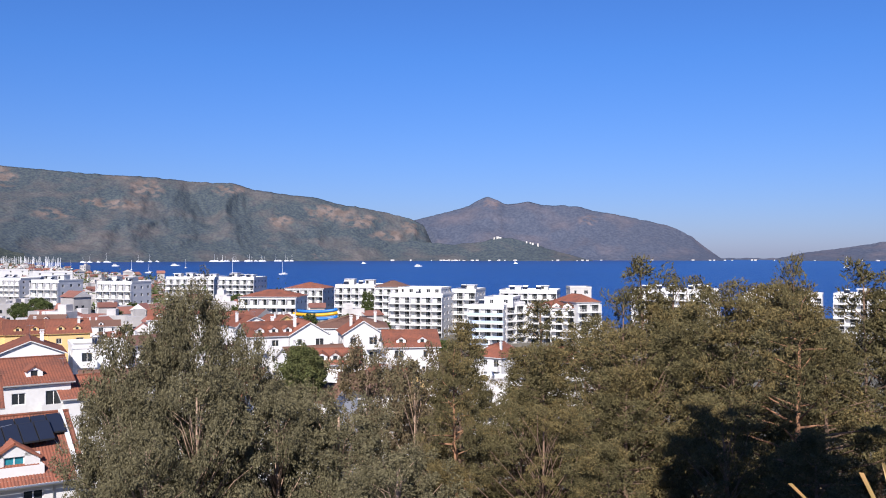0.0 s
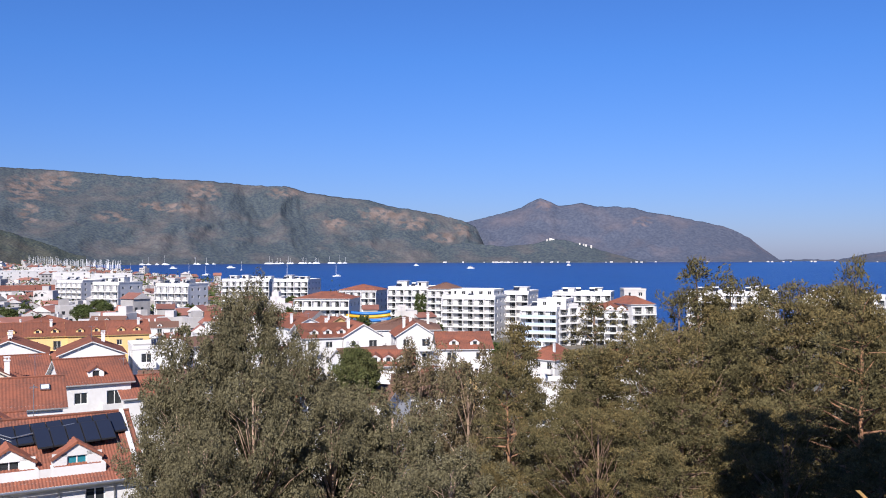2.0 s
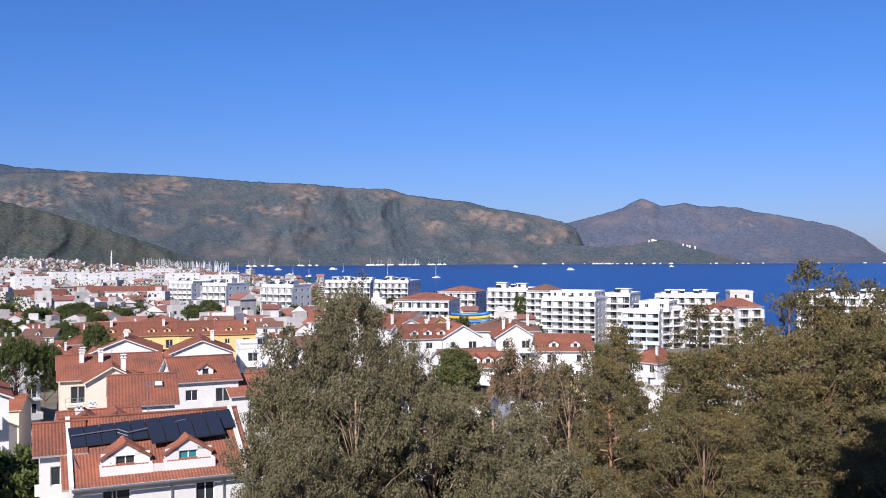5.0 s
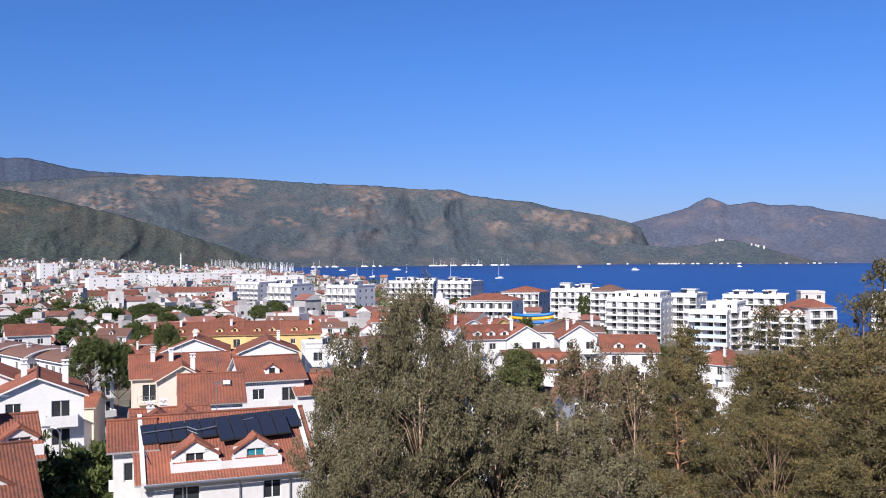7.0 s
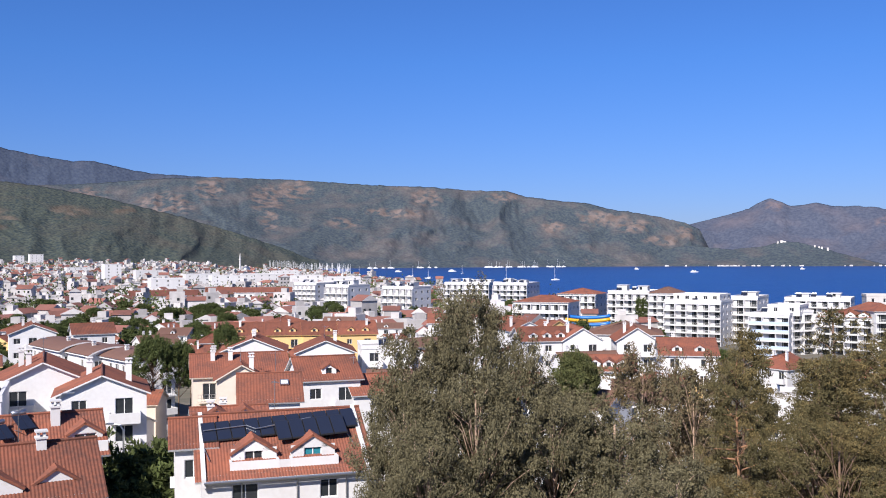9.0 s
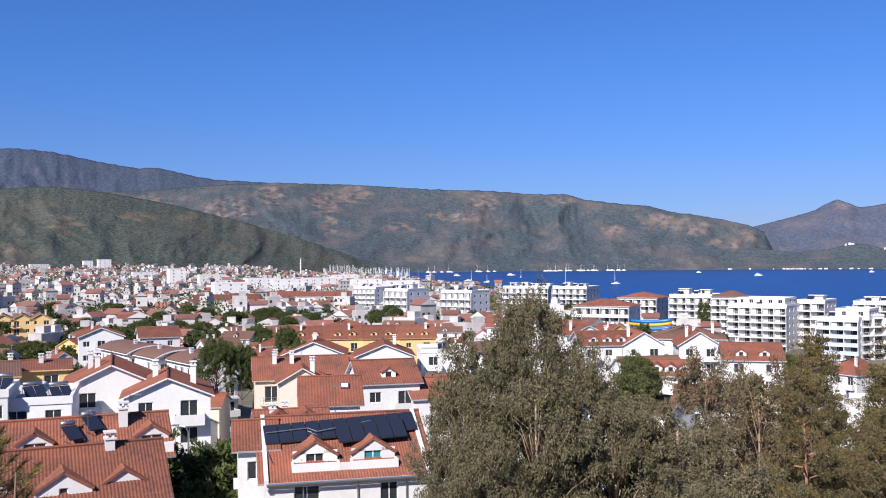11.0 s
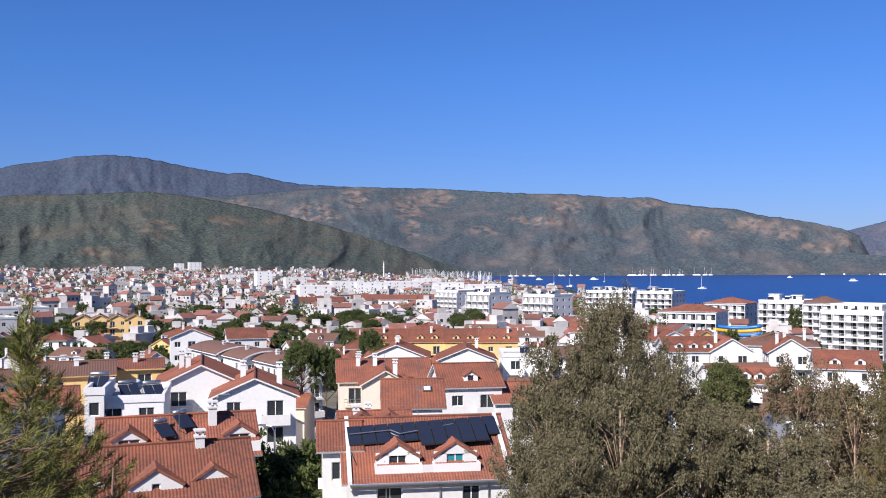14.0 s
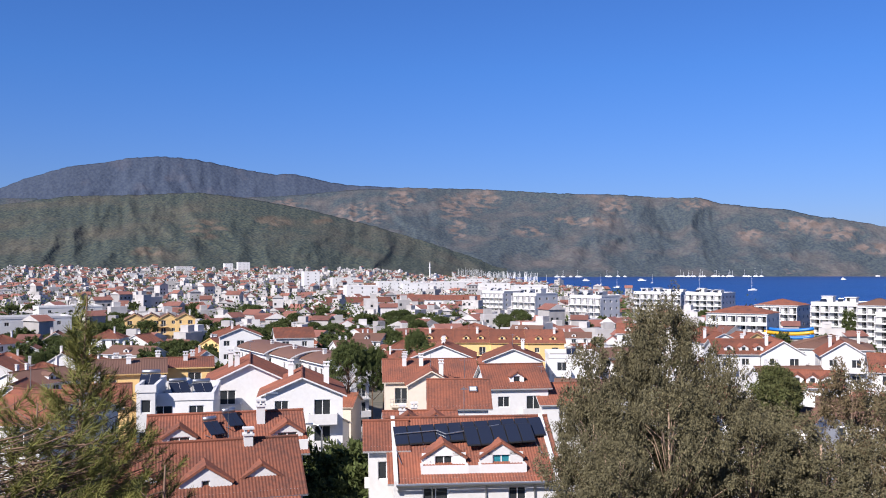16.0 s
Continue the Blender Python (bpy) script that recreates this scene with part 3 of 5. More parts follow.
def house(label, x, y, yaw, w, dep, eave, rise=2.0, axis="x", roof="gable", walls=WHITE, tiles=TILE, dormers=0, chimneys=1, balconies=True, base=None, seed=0, pitch=0.3, bay=3.2, group="", sides="lr", name="house", storeys=None):
    """A plastered house; x, y is the middle of its front at ground level, the front faces local -y, eave is the height of its walls' top."""
    rnd = random.Random(seed)
    if base is None:
        c, s = math.cos(radians(yaw)), math.sin(radians(yaw))
        base = min(ground_z(x + c * a - s * b, y + s * a + c * b) for a in (-w / 2, w / 2) for b in (0, dep)) - 0.4
    top = eave - base
    ob = thing(name, pose(x, y, base, 0, 0, yaw), label, "house", group)
    HOUSES.append((ob, w, dep, top, rise, axis, roof))
    floors = storeys or max(1, int(round((top - 0.5) / 3.0)))
    fh = (top - 0.45) / floors
    g = Geo()
    faces = {"f": ((-w / 2, 0, 0), (1, 0, 0), w), "r": ((w / 2, 0, 0), (0, 1, 0), dep), "b": ((w / 2, dep, 0), (-1, 0, 0), w), "l": ((-w / 2, dep, 0), (0, -1, 0), dep)}
    for key, (o, u, length) in faces.items():
        holes = []
        if key == "f" or key in sides:
            n = max(1, int(length / bay))
            for k in range(floors):
                for i in range(n):
                    if key != "f" and rnd.random() < 0.35:
                        continue
                    m = length * (i + 0.5) / n
                    door = key == "f" and balconies and k > 0 and (i + seed) % 2 == 0
                    ww, z0, z1 = (1.7, 0.1, 2.25) if door else (rnd.choice((0.9, 1.2, 1.4)), 0.95, 2.2)
                    ww = min(ww, length / n - 0.4)
                    holes.append((m - ww / 2, 0.3 + k * fh + z0, m + ww / 2, 0.3 + k * fh + z1))
                    ang = {"f": 0, "r": 90, "b": 180, "l": 270}[key]
                    uv = Vector(u)
                    p = Vector(o) + uv * m - uv.cross(Vector((0, 0, 1))) * 0.10
                    part("window", window_mesh(ww, z1 - z0), None, ob, at=pose(p.x, p.y, 0.3 + k * fh + z0, 0, 0, ang))
                    if door:
                        part("balcony", balcony_mesh(min(length / n - 0.2, 3.0), 1.2, rnd.random() < 0.5, walls), None, ob, at=pose(m - w / 2, 0, 0.3 + k * fh, 0, 0, 0))
        wall_face(g, o, u, length, top, holes, 0.14)
    if roof == "gable":
        if axis == "x":
            for xx, s in ((-w / 2, 1), (w / 2, -1)):
                q = [(xx, dep, top), (xx, 0, top), (xx, dep / 2, top + rise)]
                g.face(q if s > 0 else q[::-1])
        else:
            g.face([(-w / 2, 0, top), (w / 2, 0, top), (0, 0, top + rise)])
            g.face([(w / 2, dep, top), (-w / 2, dep, top), (0, dep, top + rise)])
    part("wall", g, walls, ob)
    if roof == "gable":
        roof_parts(gable_roof(-w / 2, w / 2, 0, dep, top, rise, axis, pitch=pitch), [tiles, walls], ob)
    elif roof == "hip":
        roof_parts(hip_roof(-w / 2, w / 2, 0, dep, top, rise, pitch=pitch), [tiles, walls], ob)
    elif roof == "barrel":
        roof_parts(barrel_roof(-w / 2, w / 2, 0, dep, top, rise), [tiles, walls], ob)
        for yy in (0, dep):
            e = Geo()
            e.face([(-w / 2, yy, top - 0.1), (w / 2, yy, top - 0.1)] + [(w / 2 - w * i / 10, yy, top + rise * math.sin(math.pi * (1 - i / 10)) ** 0.8 - 0.1) for i in range(1, 10)])
            part("gable_wall", e, walls, ob)
    else:
        flat_roof(ob, w, dep, top, walls)
    if roof != "flat":
        for i in range(dormers):
            dx = w * ((i + 0.5) / dormers - 0.5) * 0.8
            if axis == "x":
                dormer(ob, dx, dep * 0.10, top + rise * 0.12, 1.7, 0.9, min(2.8, dep * 0.4), walls, tiles, win=(0.8, 0.75), pitch=pitch)
        for i in range(chimneys):
            cx, cy = rnd.uniform(-0.35, 0.35) * w, dep * rnd.choice((0.35, 0.6))
            part("chimney", CHIMNEY if rise > 1.6 else SMALL_CHIMNEY, None, ob, at=pose(cx, cy, top + rise * 0.55))
    return ob


def hotel(label, x, y, yaw, w, dep, top_z, floors, walls=WHITE, rail=None, bay=3.4, roof="flat", tower=0, side_bays=True, seed=0, solid=False, tiles=TILE):
    """A slab of storeys with recessed rooms behind running balconies on its front."""
    rnd = random.Random(seed)
    base = ground_z(x, y) - 0.5
    top = top_z - base
    ob = thing("hotel", pose(x, y, base, 0, 0, yaw), label, "hotel", "seafront hotels")
    fh = min(3.3, (top - 0.6) / floors)
    low = top - 0.6 - fh * floors
    n = max(2, int(w / bay))
    b = w / n
    g = Geo()
    holes = []
    room = Geo()
    room.box(-b / 2 + 0.2, 0, 0, b / 2 - 0.2, 0.05, fh - 0.5, 1)
    room.box(-b / 2 + 0.2, -0.06, 0, -b / 2 + 0.2 + b * 0.35, -0.003, fh - 0.5, 0)
    room.box(-0.04, -0.05, 0, 0.04, -0.003, fh - 0.5, 0)
    room_mesh = room.mesh("glazing", [walls, GLASS])
    bal = Geo()
    bal.box(-w / 2 - 0.15, -1.25, -0.32, w / 2 + 0.15, -0.003, 0.02)
    if solid:
        bal.box(-w / 2 - 0.15, -1.25, 0.02, w / 2 + 0.15, -1.13, 0.85, 1)
    else:
        for z in (0.45, 0.9):
            bal.box(-w / 2 - 0.15, -1.24, z, w / 2 + 0.15, -1.18, z + 0.05, 1)
        for i in range(n * 2 + 1):
            xx = -w / 2 + i * b / 2
            bal.box(xx - 0.025, -1.23, 0.02, xx + 0.025, -1.19, 0.9, 1)
    for i in range(n + 1):
        xx = -w / 2 + i * b
        bal.box(xx - 0.09, -1.1, 0.02, xx + 0.09, -0.003, fh - 0.22)
    bal_mesh = bal.mesh("balcony_row", [walls, rail or FRAME])
    for k in range(floors):
        z = low + k * fh
        for i in range(n):
            m = (i + 0.5) * b
            holes.append((m - b / 2 + 0.2, z + 0.05, m + b / 2 - 0.2, z + fh - 0.45))
            part("window", room_mesh, None, ob, at=pose(m - w / 2, 0.7, z + 0.05))
        part("balcony", bal_mesh, None, ob, at=pose(0, 0, z))
    wall_face(g, (-w / 2, 0, 0), (1, 0, 0), w, top, holes, 0.75)
    for o, u, length, ang in (((w / 2, 0, 0), (0, 1, 0), dep, 90), ((w / 2, dep, 0), (-1, 0, 0), w, 180), ((-w / 2, dep, 0), (0, -1, 0), dep, 270)):
        hs = []
        if side_bays and ang != 180:
            k2 = max(1, int(length / 4.5))
            for k in range(floors):
                for i in range(k2):
                    m = length * (i + 0.5) / k2
                    hs.append((m - 0.7, low + k * fh + 0.9, m + 0.7, low + k * fh + 2.2))
                    p = Vector(o) + Vector(u) * m - Vector(u).cross(Vector((0, 0, 1))) * 0.1
                    part("window", window_mesh(1.4, 1.3), None, ob, at=pose(p.x, p.y, low + k * fh + 0.9, 0, 0, ang))
        wall_face(g, o, u, length, top, hs, 0.14)
    part("wall", g, walls, ob)
    if roof == "flat":
        flat_roof(ob, w, dep, top, walls)
    else:
        roof_parts(hip_roof(-w / 2, w / 2, 0, dep, top, 2.2, pitch=0.6), [tiles, walls], ob)
    for i in range(tower):
        t = Geo()
        tx, ty, tw, th = (i - (tower - 1) / 2) * w / max(tower, 1), dep * rnd.uniform(0.35, 0.6), rnd.uniform(3, 4.5), rnd.uniform(1.4, 2.4)
        t.box(tx - tw / 2, ty - 2, top - 0.3, tx + tw / 2, ty + 2, top + th)
        t.box(tx - tw / 2 - 0.4, ty - 2.4, top + th, tx + tw / 2 + 0.4, ty + 2.4, top + th + 0.25)
        t.box(tx - tw / 2 + 0.5, ty - 2.03, top + 0.6, tx - tw / 2 + 1.6, ty - 1.99, top + 1.9, 1)
        part("roof_tower", t, [walls, GLASS], ob)
    for i in range(int(w / 6)):
        heater = Geo()
        hx, hy = -w / 2 + 2 + i * 5.5 + rnd.uniform(0, 1.5), dep * rnd.uniform(0.1, 0.3)
        heater.face([(hx, hy, top + 0.5), (hx + 1.9, hy, top + 0.5), (hx + 1.9, hy + 1.4, top + 1.5), (hx, hy + 1.4, top + 1.5)], 0)
        heater.tube([(hx, hy + 1.5, top + 1.65), (hx + 1.9, hy + 1.5, top + 1.65)], [0.28, 0.28], 8, 1)
        heater.box(hx, hy + 1.45, top - 0.3, hx + 0.06, hy + 1.52, top + 1.6, 1)
        heater.box(hx + 1.84, hy + 1.45, top - 0.3, hx + 1.9, hy + 1.52, top + 1.6, 1)
        if roof == "flat":
            part("solar_heater", heater, [SOLAR, METAL], ob)
    return ob


# ---------- trees ----------
def leaf_cloud(name, centres, size, width, mat, seed, up=0.0, droop=0.0, outward=None):
    """Many small pointed leaves, each a folded pair of triangles, at the given places."""
    rng = np.random.default_rng(seed)
    c = np.asarray(centres, float)
    n = len(c)
    d = rng.normal(size=(n, 3))
    if outward is not None:
        d = d * 0.75 + outward
    d[:, 2] += up - droop
    d /= np.linalg.norm(d, axis=1)[:, None] + 1e-9
    s = np.cross(d, rng.normal(size=(n, 3)))
    s /= np.linalg.norm(s, axis=1)[:, None] + 1e-9
    ln = size * rng.uniform(0.6, 1.3, (n, 1))
    wd = width * rng.uniform(0.7, 1.3, (n, 1))
    v = np.stack([c - d * ln / 2, c + s * wd / 2, c + d * ln / 2, c - s * wd / 2], 1).reshape(-1, 3)
    me = bpy.data.meshes.new(name)
    me.vertices.add(4 * n)
    me.vertices.foreach_set("co", v.astype(np.float32).ravel())
    me.loops.add(4 * n)
    me.loops.foreach_set("vertex_index", np.arange(4 * n, dtype=np.int32))
    me.polygons.add(n)
    me.polygons.foreach_set("loop_start", np.arange(0, 4 * n, 4, dtype=np.int32))
    me.materials.append(mat)
    me.update()
    return me


def tree(name, label, height, spread, clumps, leaves, leaf, leaf_width, mat, bark, seed, low=0.25, shape="round", clump=0.8, flat=0.7, up=0.0, droop=0.0, trunk=0.22, lean=0.03, limbs=True, second=None, category="tree", gaps=0.0):
    """A trunk with limbs and a crown of leaf clumps at the limbs' ends; low is where the crown begins."""
    rng = np.random.default_rng(seed)
    ob = thing(name, pose(0, 0, 0), label, category)
    g = Geo()
    bend = rng.normal(size=2) * lean * height
    spine = lambda s: Vector((bend[0] * s * s + 0.05 * height * lean * math.sin(9 * s), bend[1] * s * s, height * s))
    g.tube([spine(s) for s in np.linspace(-0.03, 0.97, 9)], [trunk * (1 - 0.9 * s) + 0.015 for s in np.linspace(0, 1, 9)], 9)
    pts, outs = [], []
    for i in range(clumps):
        s = low + (1 - low) * ((i + rng.uniform(0, 1)) / clumps) ** (0.85 if shape != "umbrella" else 0.5)
        q = (s - low) / (1 - low)
        if shape == "cone":
            rad = spread * (1 - q) ** 0.75 * (0.75 + 0.5 * math.sin(i * 2.4) ** 2) + 0.25
        elif shape == "umbrella":
            rad = spread * math.sqrt(max(0.03, 1 - q ** 3))
        elif shape == "column":
            rad = spread * math.sin(math.pi * min(1, q * 0.9 + 0.08)) ** 0.6
        else:
            rad = spread * math.sqrt(max(0.02, math.sin(math.pi * (0.12 + 0.86 * q))))
        a = i * 2.39996 + rng.uniform(-0.4, 0.4)
        f = rng.uniform(0.35, 1.0) ** 0.6
        hub = spine(min(s, 0.97))
        tip = hub + Vector((math.cos(a) * rad * f, math.sin(a) * rad * f, rng.uniform(-0.02, 0.05) * height - droop * 0.3))
        if gaps and noise.noise(tip * (2.6 / spread) + Vector((seed, 0, 0))) < gaps - 0.5:
            continue
        if limbs and (i % 2 == 0 or f > 0.7):
            start = spine(max(low * 0.6, s - (0.02 if shape == "cone" else 0.10 + 0.08 * f)))
            mid = start.lerp(tip, 0.5) + Vector((rng.normal() * 0.12 * rad, rng.normal() * 0.12 * rad, 0.04 * height * (0.1 if up else 1)))
            r0 = trunk * (1 - 0.85 * s) * 0.45 + 0.012
            g.tube([start, mid, tip], [r0, r0 * 0.6, 0.012], 5)
        m = int(leaves * rng.uniform(0.6, 1.4))
        rr = clump * rng.uniform(0.7, 1.3)
        dirs = rng.normal(size=(m, 3))
        dirs /= np.linalg.norm(dirs, axis=1)[:, None]
        rad3 = rng.uniform(0.25, 1, (m, 1)) ** 0.5
        # several tufts make a clump's outline uneven
        tufts = rng.normal(size=(7, 3)) * 0.5
        off = dirs * rad3 * 0.46 + tufts[rng.integers(0, 7, m)]
        p = np.array(tip) + off * rr * np.array([1, 1, flat])
        pts.append(p)
        outs.append(off)
    part("trunk", g, bark, ob, smooth=True)
    pts, outs = np.concatenate(pts), np.concatenate(outs)
    if second:
        pick = np.random.default_rng(seed + 1).uniform(size=len(pts)) < second[1]
        blob = np.array([noise.noise(Vector(p) * 0.5) for p in pts[::1]]) if len(pts) < 90000 else 0
        pick = pick & (blob > 0.0)
        part("crown", leaf_cloud("crown", pts[~pick], leaf, leaf_width, mat, seed, up, droop, outs[~pick]), None, ob)
        part("dry_foliage", leaf_cloud("dry_foliage", pts[pick], leaf, leaf_width, second[0], seed, up, droop, outs[pick]), None, ob)
    else:
        part("crown", leaf_cloud("crown", pts, leaf, leaf_width, mat, seed, up, droop, outs), None, ob)
    return ob


def plant(proto, x, y, top=None, turn=0.0, size=1.0, height=None, z=None, label=""):
    """A copy of a tree on the ground; with top and height its crown ends at that level."""
    gz = ground_z(x, y) - 0.1 if z is None else z
    k = (top - gz) / height if top else size
    ob = copy_thing(proto, pose(x, y, gz, 0, 0, turn))
    ob.scale = (k * size if top else k, k * size if top else k, k)
    if label:
        ob["label"] = label
    return ob


def near_pine(label, x, y, top, seed, wide, shoots, start=0.0):
    """A pine close to the terrace: a trunk, rising limbs, and a brush of long needles round the end of every shoot."""
    rng = np.random.default_rng(seed)
    base = ground_z(x, y) - 0.2
    h = top - base
    ob = thing("pine_tree", pose(x, y, base), label, "tree")
    g = Geo()
    sway = lambda z: Vector((0.05 * math.sin(z * 1.7 + seed), 0.05 * math.cos(z * 1.3 + seed), z))
    g.tube([sway(z) for z in np.linspace(-0.1, h - 0.12, 14)], list(np.linspace(0.11, 0.008, 14)), 8)
    twigs, roots, ways, sizes = Geo(), [], [], []
    for i in range(shoots):
        d = 3.3 * ((i + rng.uniform(0, 1)) / shoots) ** 0.45
        reach = wide * float(np.interp(d + start * 2.5, (0, 0.9, 1.35, 1.9, 2.6, 4), (0.05, 0.22, 0.5, 1.05, 1.4, 1.5))) * rng.uniform(0.35, 1.0)
        a = rng.uniform(0, math.tau)
        out = Vector((math.cos(a), math.sin(a), 0))
        hub = sway(h - d - 0.25 * reach)
        tip = hub + out * reach + Vector((0, 0, 0.25 * reach + rng.normal() * 0.06))
        mid = hub.lerp(tip, 0.55) + Vector((rng.normal() * 0.04, rng.normal() * 0.04, -0.05 * reach))
        r = 0.004 + 0.010 * reach
        twigs.tube([hub, mid, tip], [r, r * 0.7, 0.003], 5)
        if rng.uniform() < 0.07:
            continue
        way = (tip - mid).normalized() * 0.7 + Vector((0, 0, 0.6)) + out * 0.15
        n = int(rng.uniform(55, 95))
        length = rng.uniform(0.18, 0.32)
        along = rng.uniform(-0.75, 0.25, (n, 1)) * length
        way = np.array(way.normalized())
        roots.append(np.array(tip) + way * along)
        ways.append(way * rng.uniform(0.35, 1.2, (n, 1)) + rng.normal(size=(n, 3)) * 0.42)
        sizes.append(np.full((n, 1), 0.13) * rng.uniform(0.75, 1.25, (n, 1)))
    p, w, l = np.concatenate(roots), np.concatenate(ways), np.concatenate(sizes)
    w /= np.linalg.norm(w, axis=1)[:, None]
    side = np.cross(w, rng.normal(size=w.shape))
    side /= np.linalg.norm(side, axis=1)[:, None]
    n = len(p)
    v = np.stack([p - side * 0.0035, p + side * 0.0035, p + w * l + side * 0.001, p + w * l - side * 0.001], 1).reshape(-1, 3)
    me = bpy.data.meshes.new("needles")
    me.from_pydata(v.tolist(), [], np.arange(4 * n).reshape(-1, 4).tolist())
    me.materials.append(NEARPINE)
    part("trunk", g, BARK, ob, smooth=True)
    part("twigs", twigs, BARK, ob)
    part("needles", me, None, ob)
    return ob


# ---------- the house with the solar collectors ----------
def solar_house():
    a = house("white plastered house with terracotta roof, gabled dormers and solar collectors", -27.6, 55.3, 34.0, 11.0, 11, 18.1, 3.1, "x", dormers=0, chimneys=0, balconies=True, bay=4.4, seed=4, pitch=0.2, sides="l")
    base = a.matrix_basis.translation.z
    for x, glass in ((-2.1, GLASS), (1.85, BLUEGLASS)):
        d = dormer(a, x, 1.15, 18.45 - base, 3.0, 0.85, 2.8, WHITE, TILE, glass, (1.2, 0.95), 0.2)
        g = Geo()
        z = 18.1 - base
        g.box(x - 1.6, 0.3, z, x + 1.6, 0.45, z + 0.72)
        g.box(x - 1.6, 0.45, z, x - 1.45, 1.3, z + 0.72)
        g.box(x + 1.45, 0.45, z, x + 1.6, 1.3, z + 0.72)
        g.box(x - 1.45, 0.45, z + 0.2, x + 1.45, 1.15, z + 0.42)
        part("balcony_parapet", g, WHITE, d)
    band = Geo()
    band.box(-0.5, 0.32, 18.1 - base, 0.25, 0.44, 18.78 - base)
    part("parapet", band, WHITE, a)
    for x in (-5.4, 5.4):
        g = Geo()
        for y0, y1 in ((-0.45, 5.5),):
            v = [(x - 0.14, y0, top_at(y0, base)), (x + 0.14, y0, top_at(y0, base)), (x + 0.14, y1, top_at(y1, base)), (x - 0.14, y1, top_at(y1, base))]
            g.slab(v, 0.6)
        part("verge_wall", g, WHITE, a)
    gut = Geo()
    gut.tube([(-5.4, -0.55, 17.75 - base), (5.4, -0.55, 17.75 - base)], [0.09, 0.09], 6)
    for x in (-3.0, 0.6, 3.9):
        gut.tube([(x, -0.12, 17.7 - base), (x, -0.12, 8.5 - base)], [0.05, 0.05], 5)
    part("gutter", gut, METAL, a)
    red = Geo()
    red.box(-0.35, -1.32, 14.9 - base, 0.35, -1.27, 15.75 - base)
    part("hung_cloth", red, material("red_cloth", (0.5, 0.02, 0.02), 0.9), a)
    for x in (-4.9, 1.2):
        ac = Geo()
        ac.box(x - 0.4, -0.36, 14.6 - base, x + 0.4, -0.003, 15.2 - base)
        part("air_conditioner", ac, FRAME, a)
    b = house("narrow white plastered wing with a terracotta roof", -34.0, 54.2, 34.0, 2.4, 4.8, 19.75, 1.35, "x", chimneys=0, balconies=False, seed=9, pitch=0.2, sides="l")
    bb = b.matrix_basis.translation.z
    for z in (16.6, 13.6):
        ac = Geo()
        ac.box(-1.5, 1.2, z - bb, -1.16, 2.0, z + 0.6 - bb)
        part("air_conditioner", ac, FRAME, b)
    m = a.matrix_basis
    array = thing("solar_collector_array", m @ pose(-5.3, 2.6, 19.85 - base), "two rows of dark solar collectors above a tiled roof", "solar panel")
    u, v = Vector((0.994, 0.06, 0.04)), Vector((-0.06, 0.86, 0.48)).normalized()
    nrm = u.cross(v).normalized()

    def panel(o, k):
        g = Geo()
        q = [o, o + u * 0.94, o + u * 0.94 + v * 1.95, o + v * 1.95]
        g.slab(q, 0.09, 1)
        h = nrm * 0.006
        f = 0.04
        g.face([o + u * f + v * f + h, o + u * (0.94 - f) + v * f + h, o + u * (0.94 - f) + v * (1.95 - f) + h, o + u * f + v * (1.95 - f) + h], 0)
        part("collector", g, [SOLAR, DARKMETAL], array)

    for i in range(11):
        panel(u * 0.98 * i, i)
    for i in range(5):
        panel(u * (4.9 + 0.98 * i) - v * 0.95 + nrm * 0.3, i)
    fr = Geo()
    for i in range(0, 11, 2):
        p = u * 0.98 * i
        for q in (p + v * 0.2, p + v * 1.8):
            fr.tube([q - nrm * 0.05, (q.x, q.y, -0.25 + q.y * 0.56)], [0.03, 0.03], 5)
        fr.tube([p - v * 0.5 - nrm * 0.1, p - v * 0.5 + Vector((0.3, -1.2, -0.75))], [0.025, 0.025], 5)
    fr.tube([u * 0.1 + v * 1.0 + nrm * 0.1, u * 3 + v * 1.1 + nrm * 0.1, u * 3.6 + v * 0.6 + nrm * 0.12, u * 7.5 + v * 1.0 + nrm * 0.3], [0.045] * 4, 6)
    part("frame", fr, METAL, array)


def top_at(y, base):
    return 18.1 - base + 3.1 * y / 5.5 + 0.18


solar_house()

# ---------- houses on the near slope ----------
A = "white plastered house with a terracotta tiled roof"
sk = house("white plastered house with a bright terracotta roof and a skylight", -43.9, 84.2, 30.0, 5.9, 7.0, 17.9, 2.3, "x", chimneys=0, balconies=False, seed=2, bay=5.8)
g = Geo()
g.box(-0.45, -0.4, 0, 0.45, 0.4, 0.14)
g.box(-0.33, -0.28, 0.14, 0.33, 0.28, 0.15, 1)
part("skylight", g, [METAL, FRAME], sk, at=pose(1.5, 2.0, 17.9 - sk.matrix_basis.translation.z + 2.0 * 0.657 + 0.08, 33, 0, 0))
house("white plastered house with terracotta roof, dormer and small balconies", -44.5, 100.6, 36.0, 7.2, 9, 18.0, 2.2, "x", dormers=1, chimneys=0, seed=3, bay=3.4)
house("white annexe with a terracotta roof beside a taller house", -39.5, 102.5, 36.0, 5.2, 8, 16.2, 1.8, "x", chimneys=0, seed=5)
house("cream plastered house with tan tiled gables and chimneys", -60.5, 108.1, 33.0, 12.4, 12, 17.0, 2.3, "x", walls=CREAM, chimneys=3, dormers=1, seed=6)
house("cream gabled front of a house with a balcony", -58.6, 104.6, 33.0, 6.0, 5, 17.1, 1.7, "y", walls=CREAM, chimneys=1, seed=7)
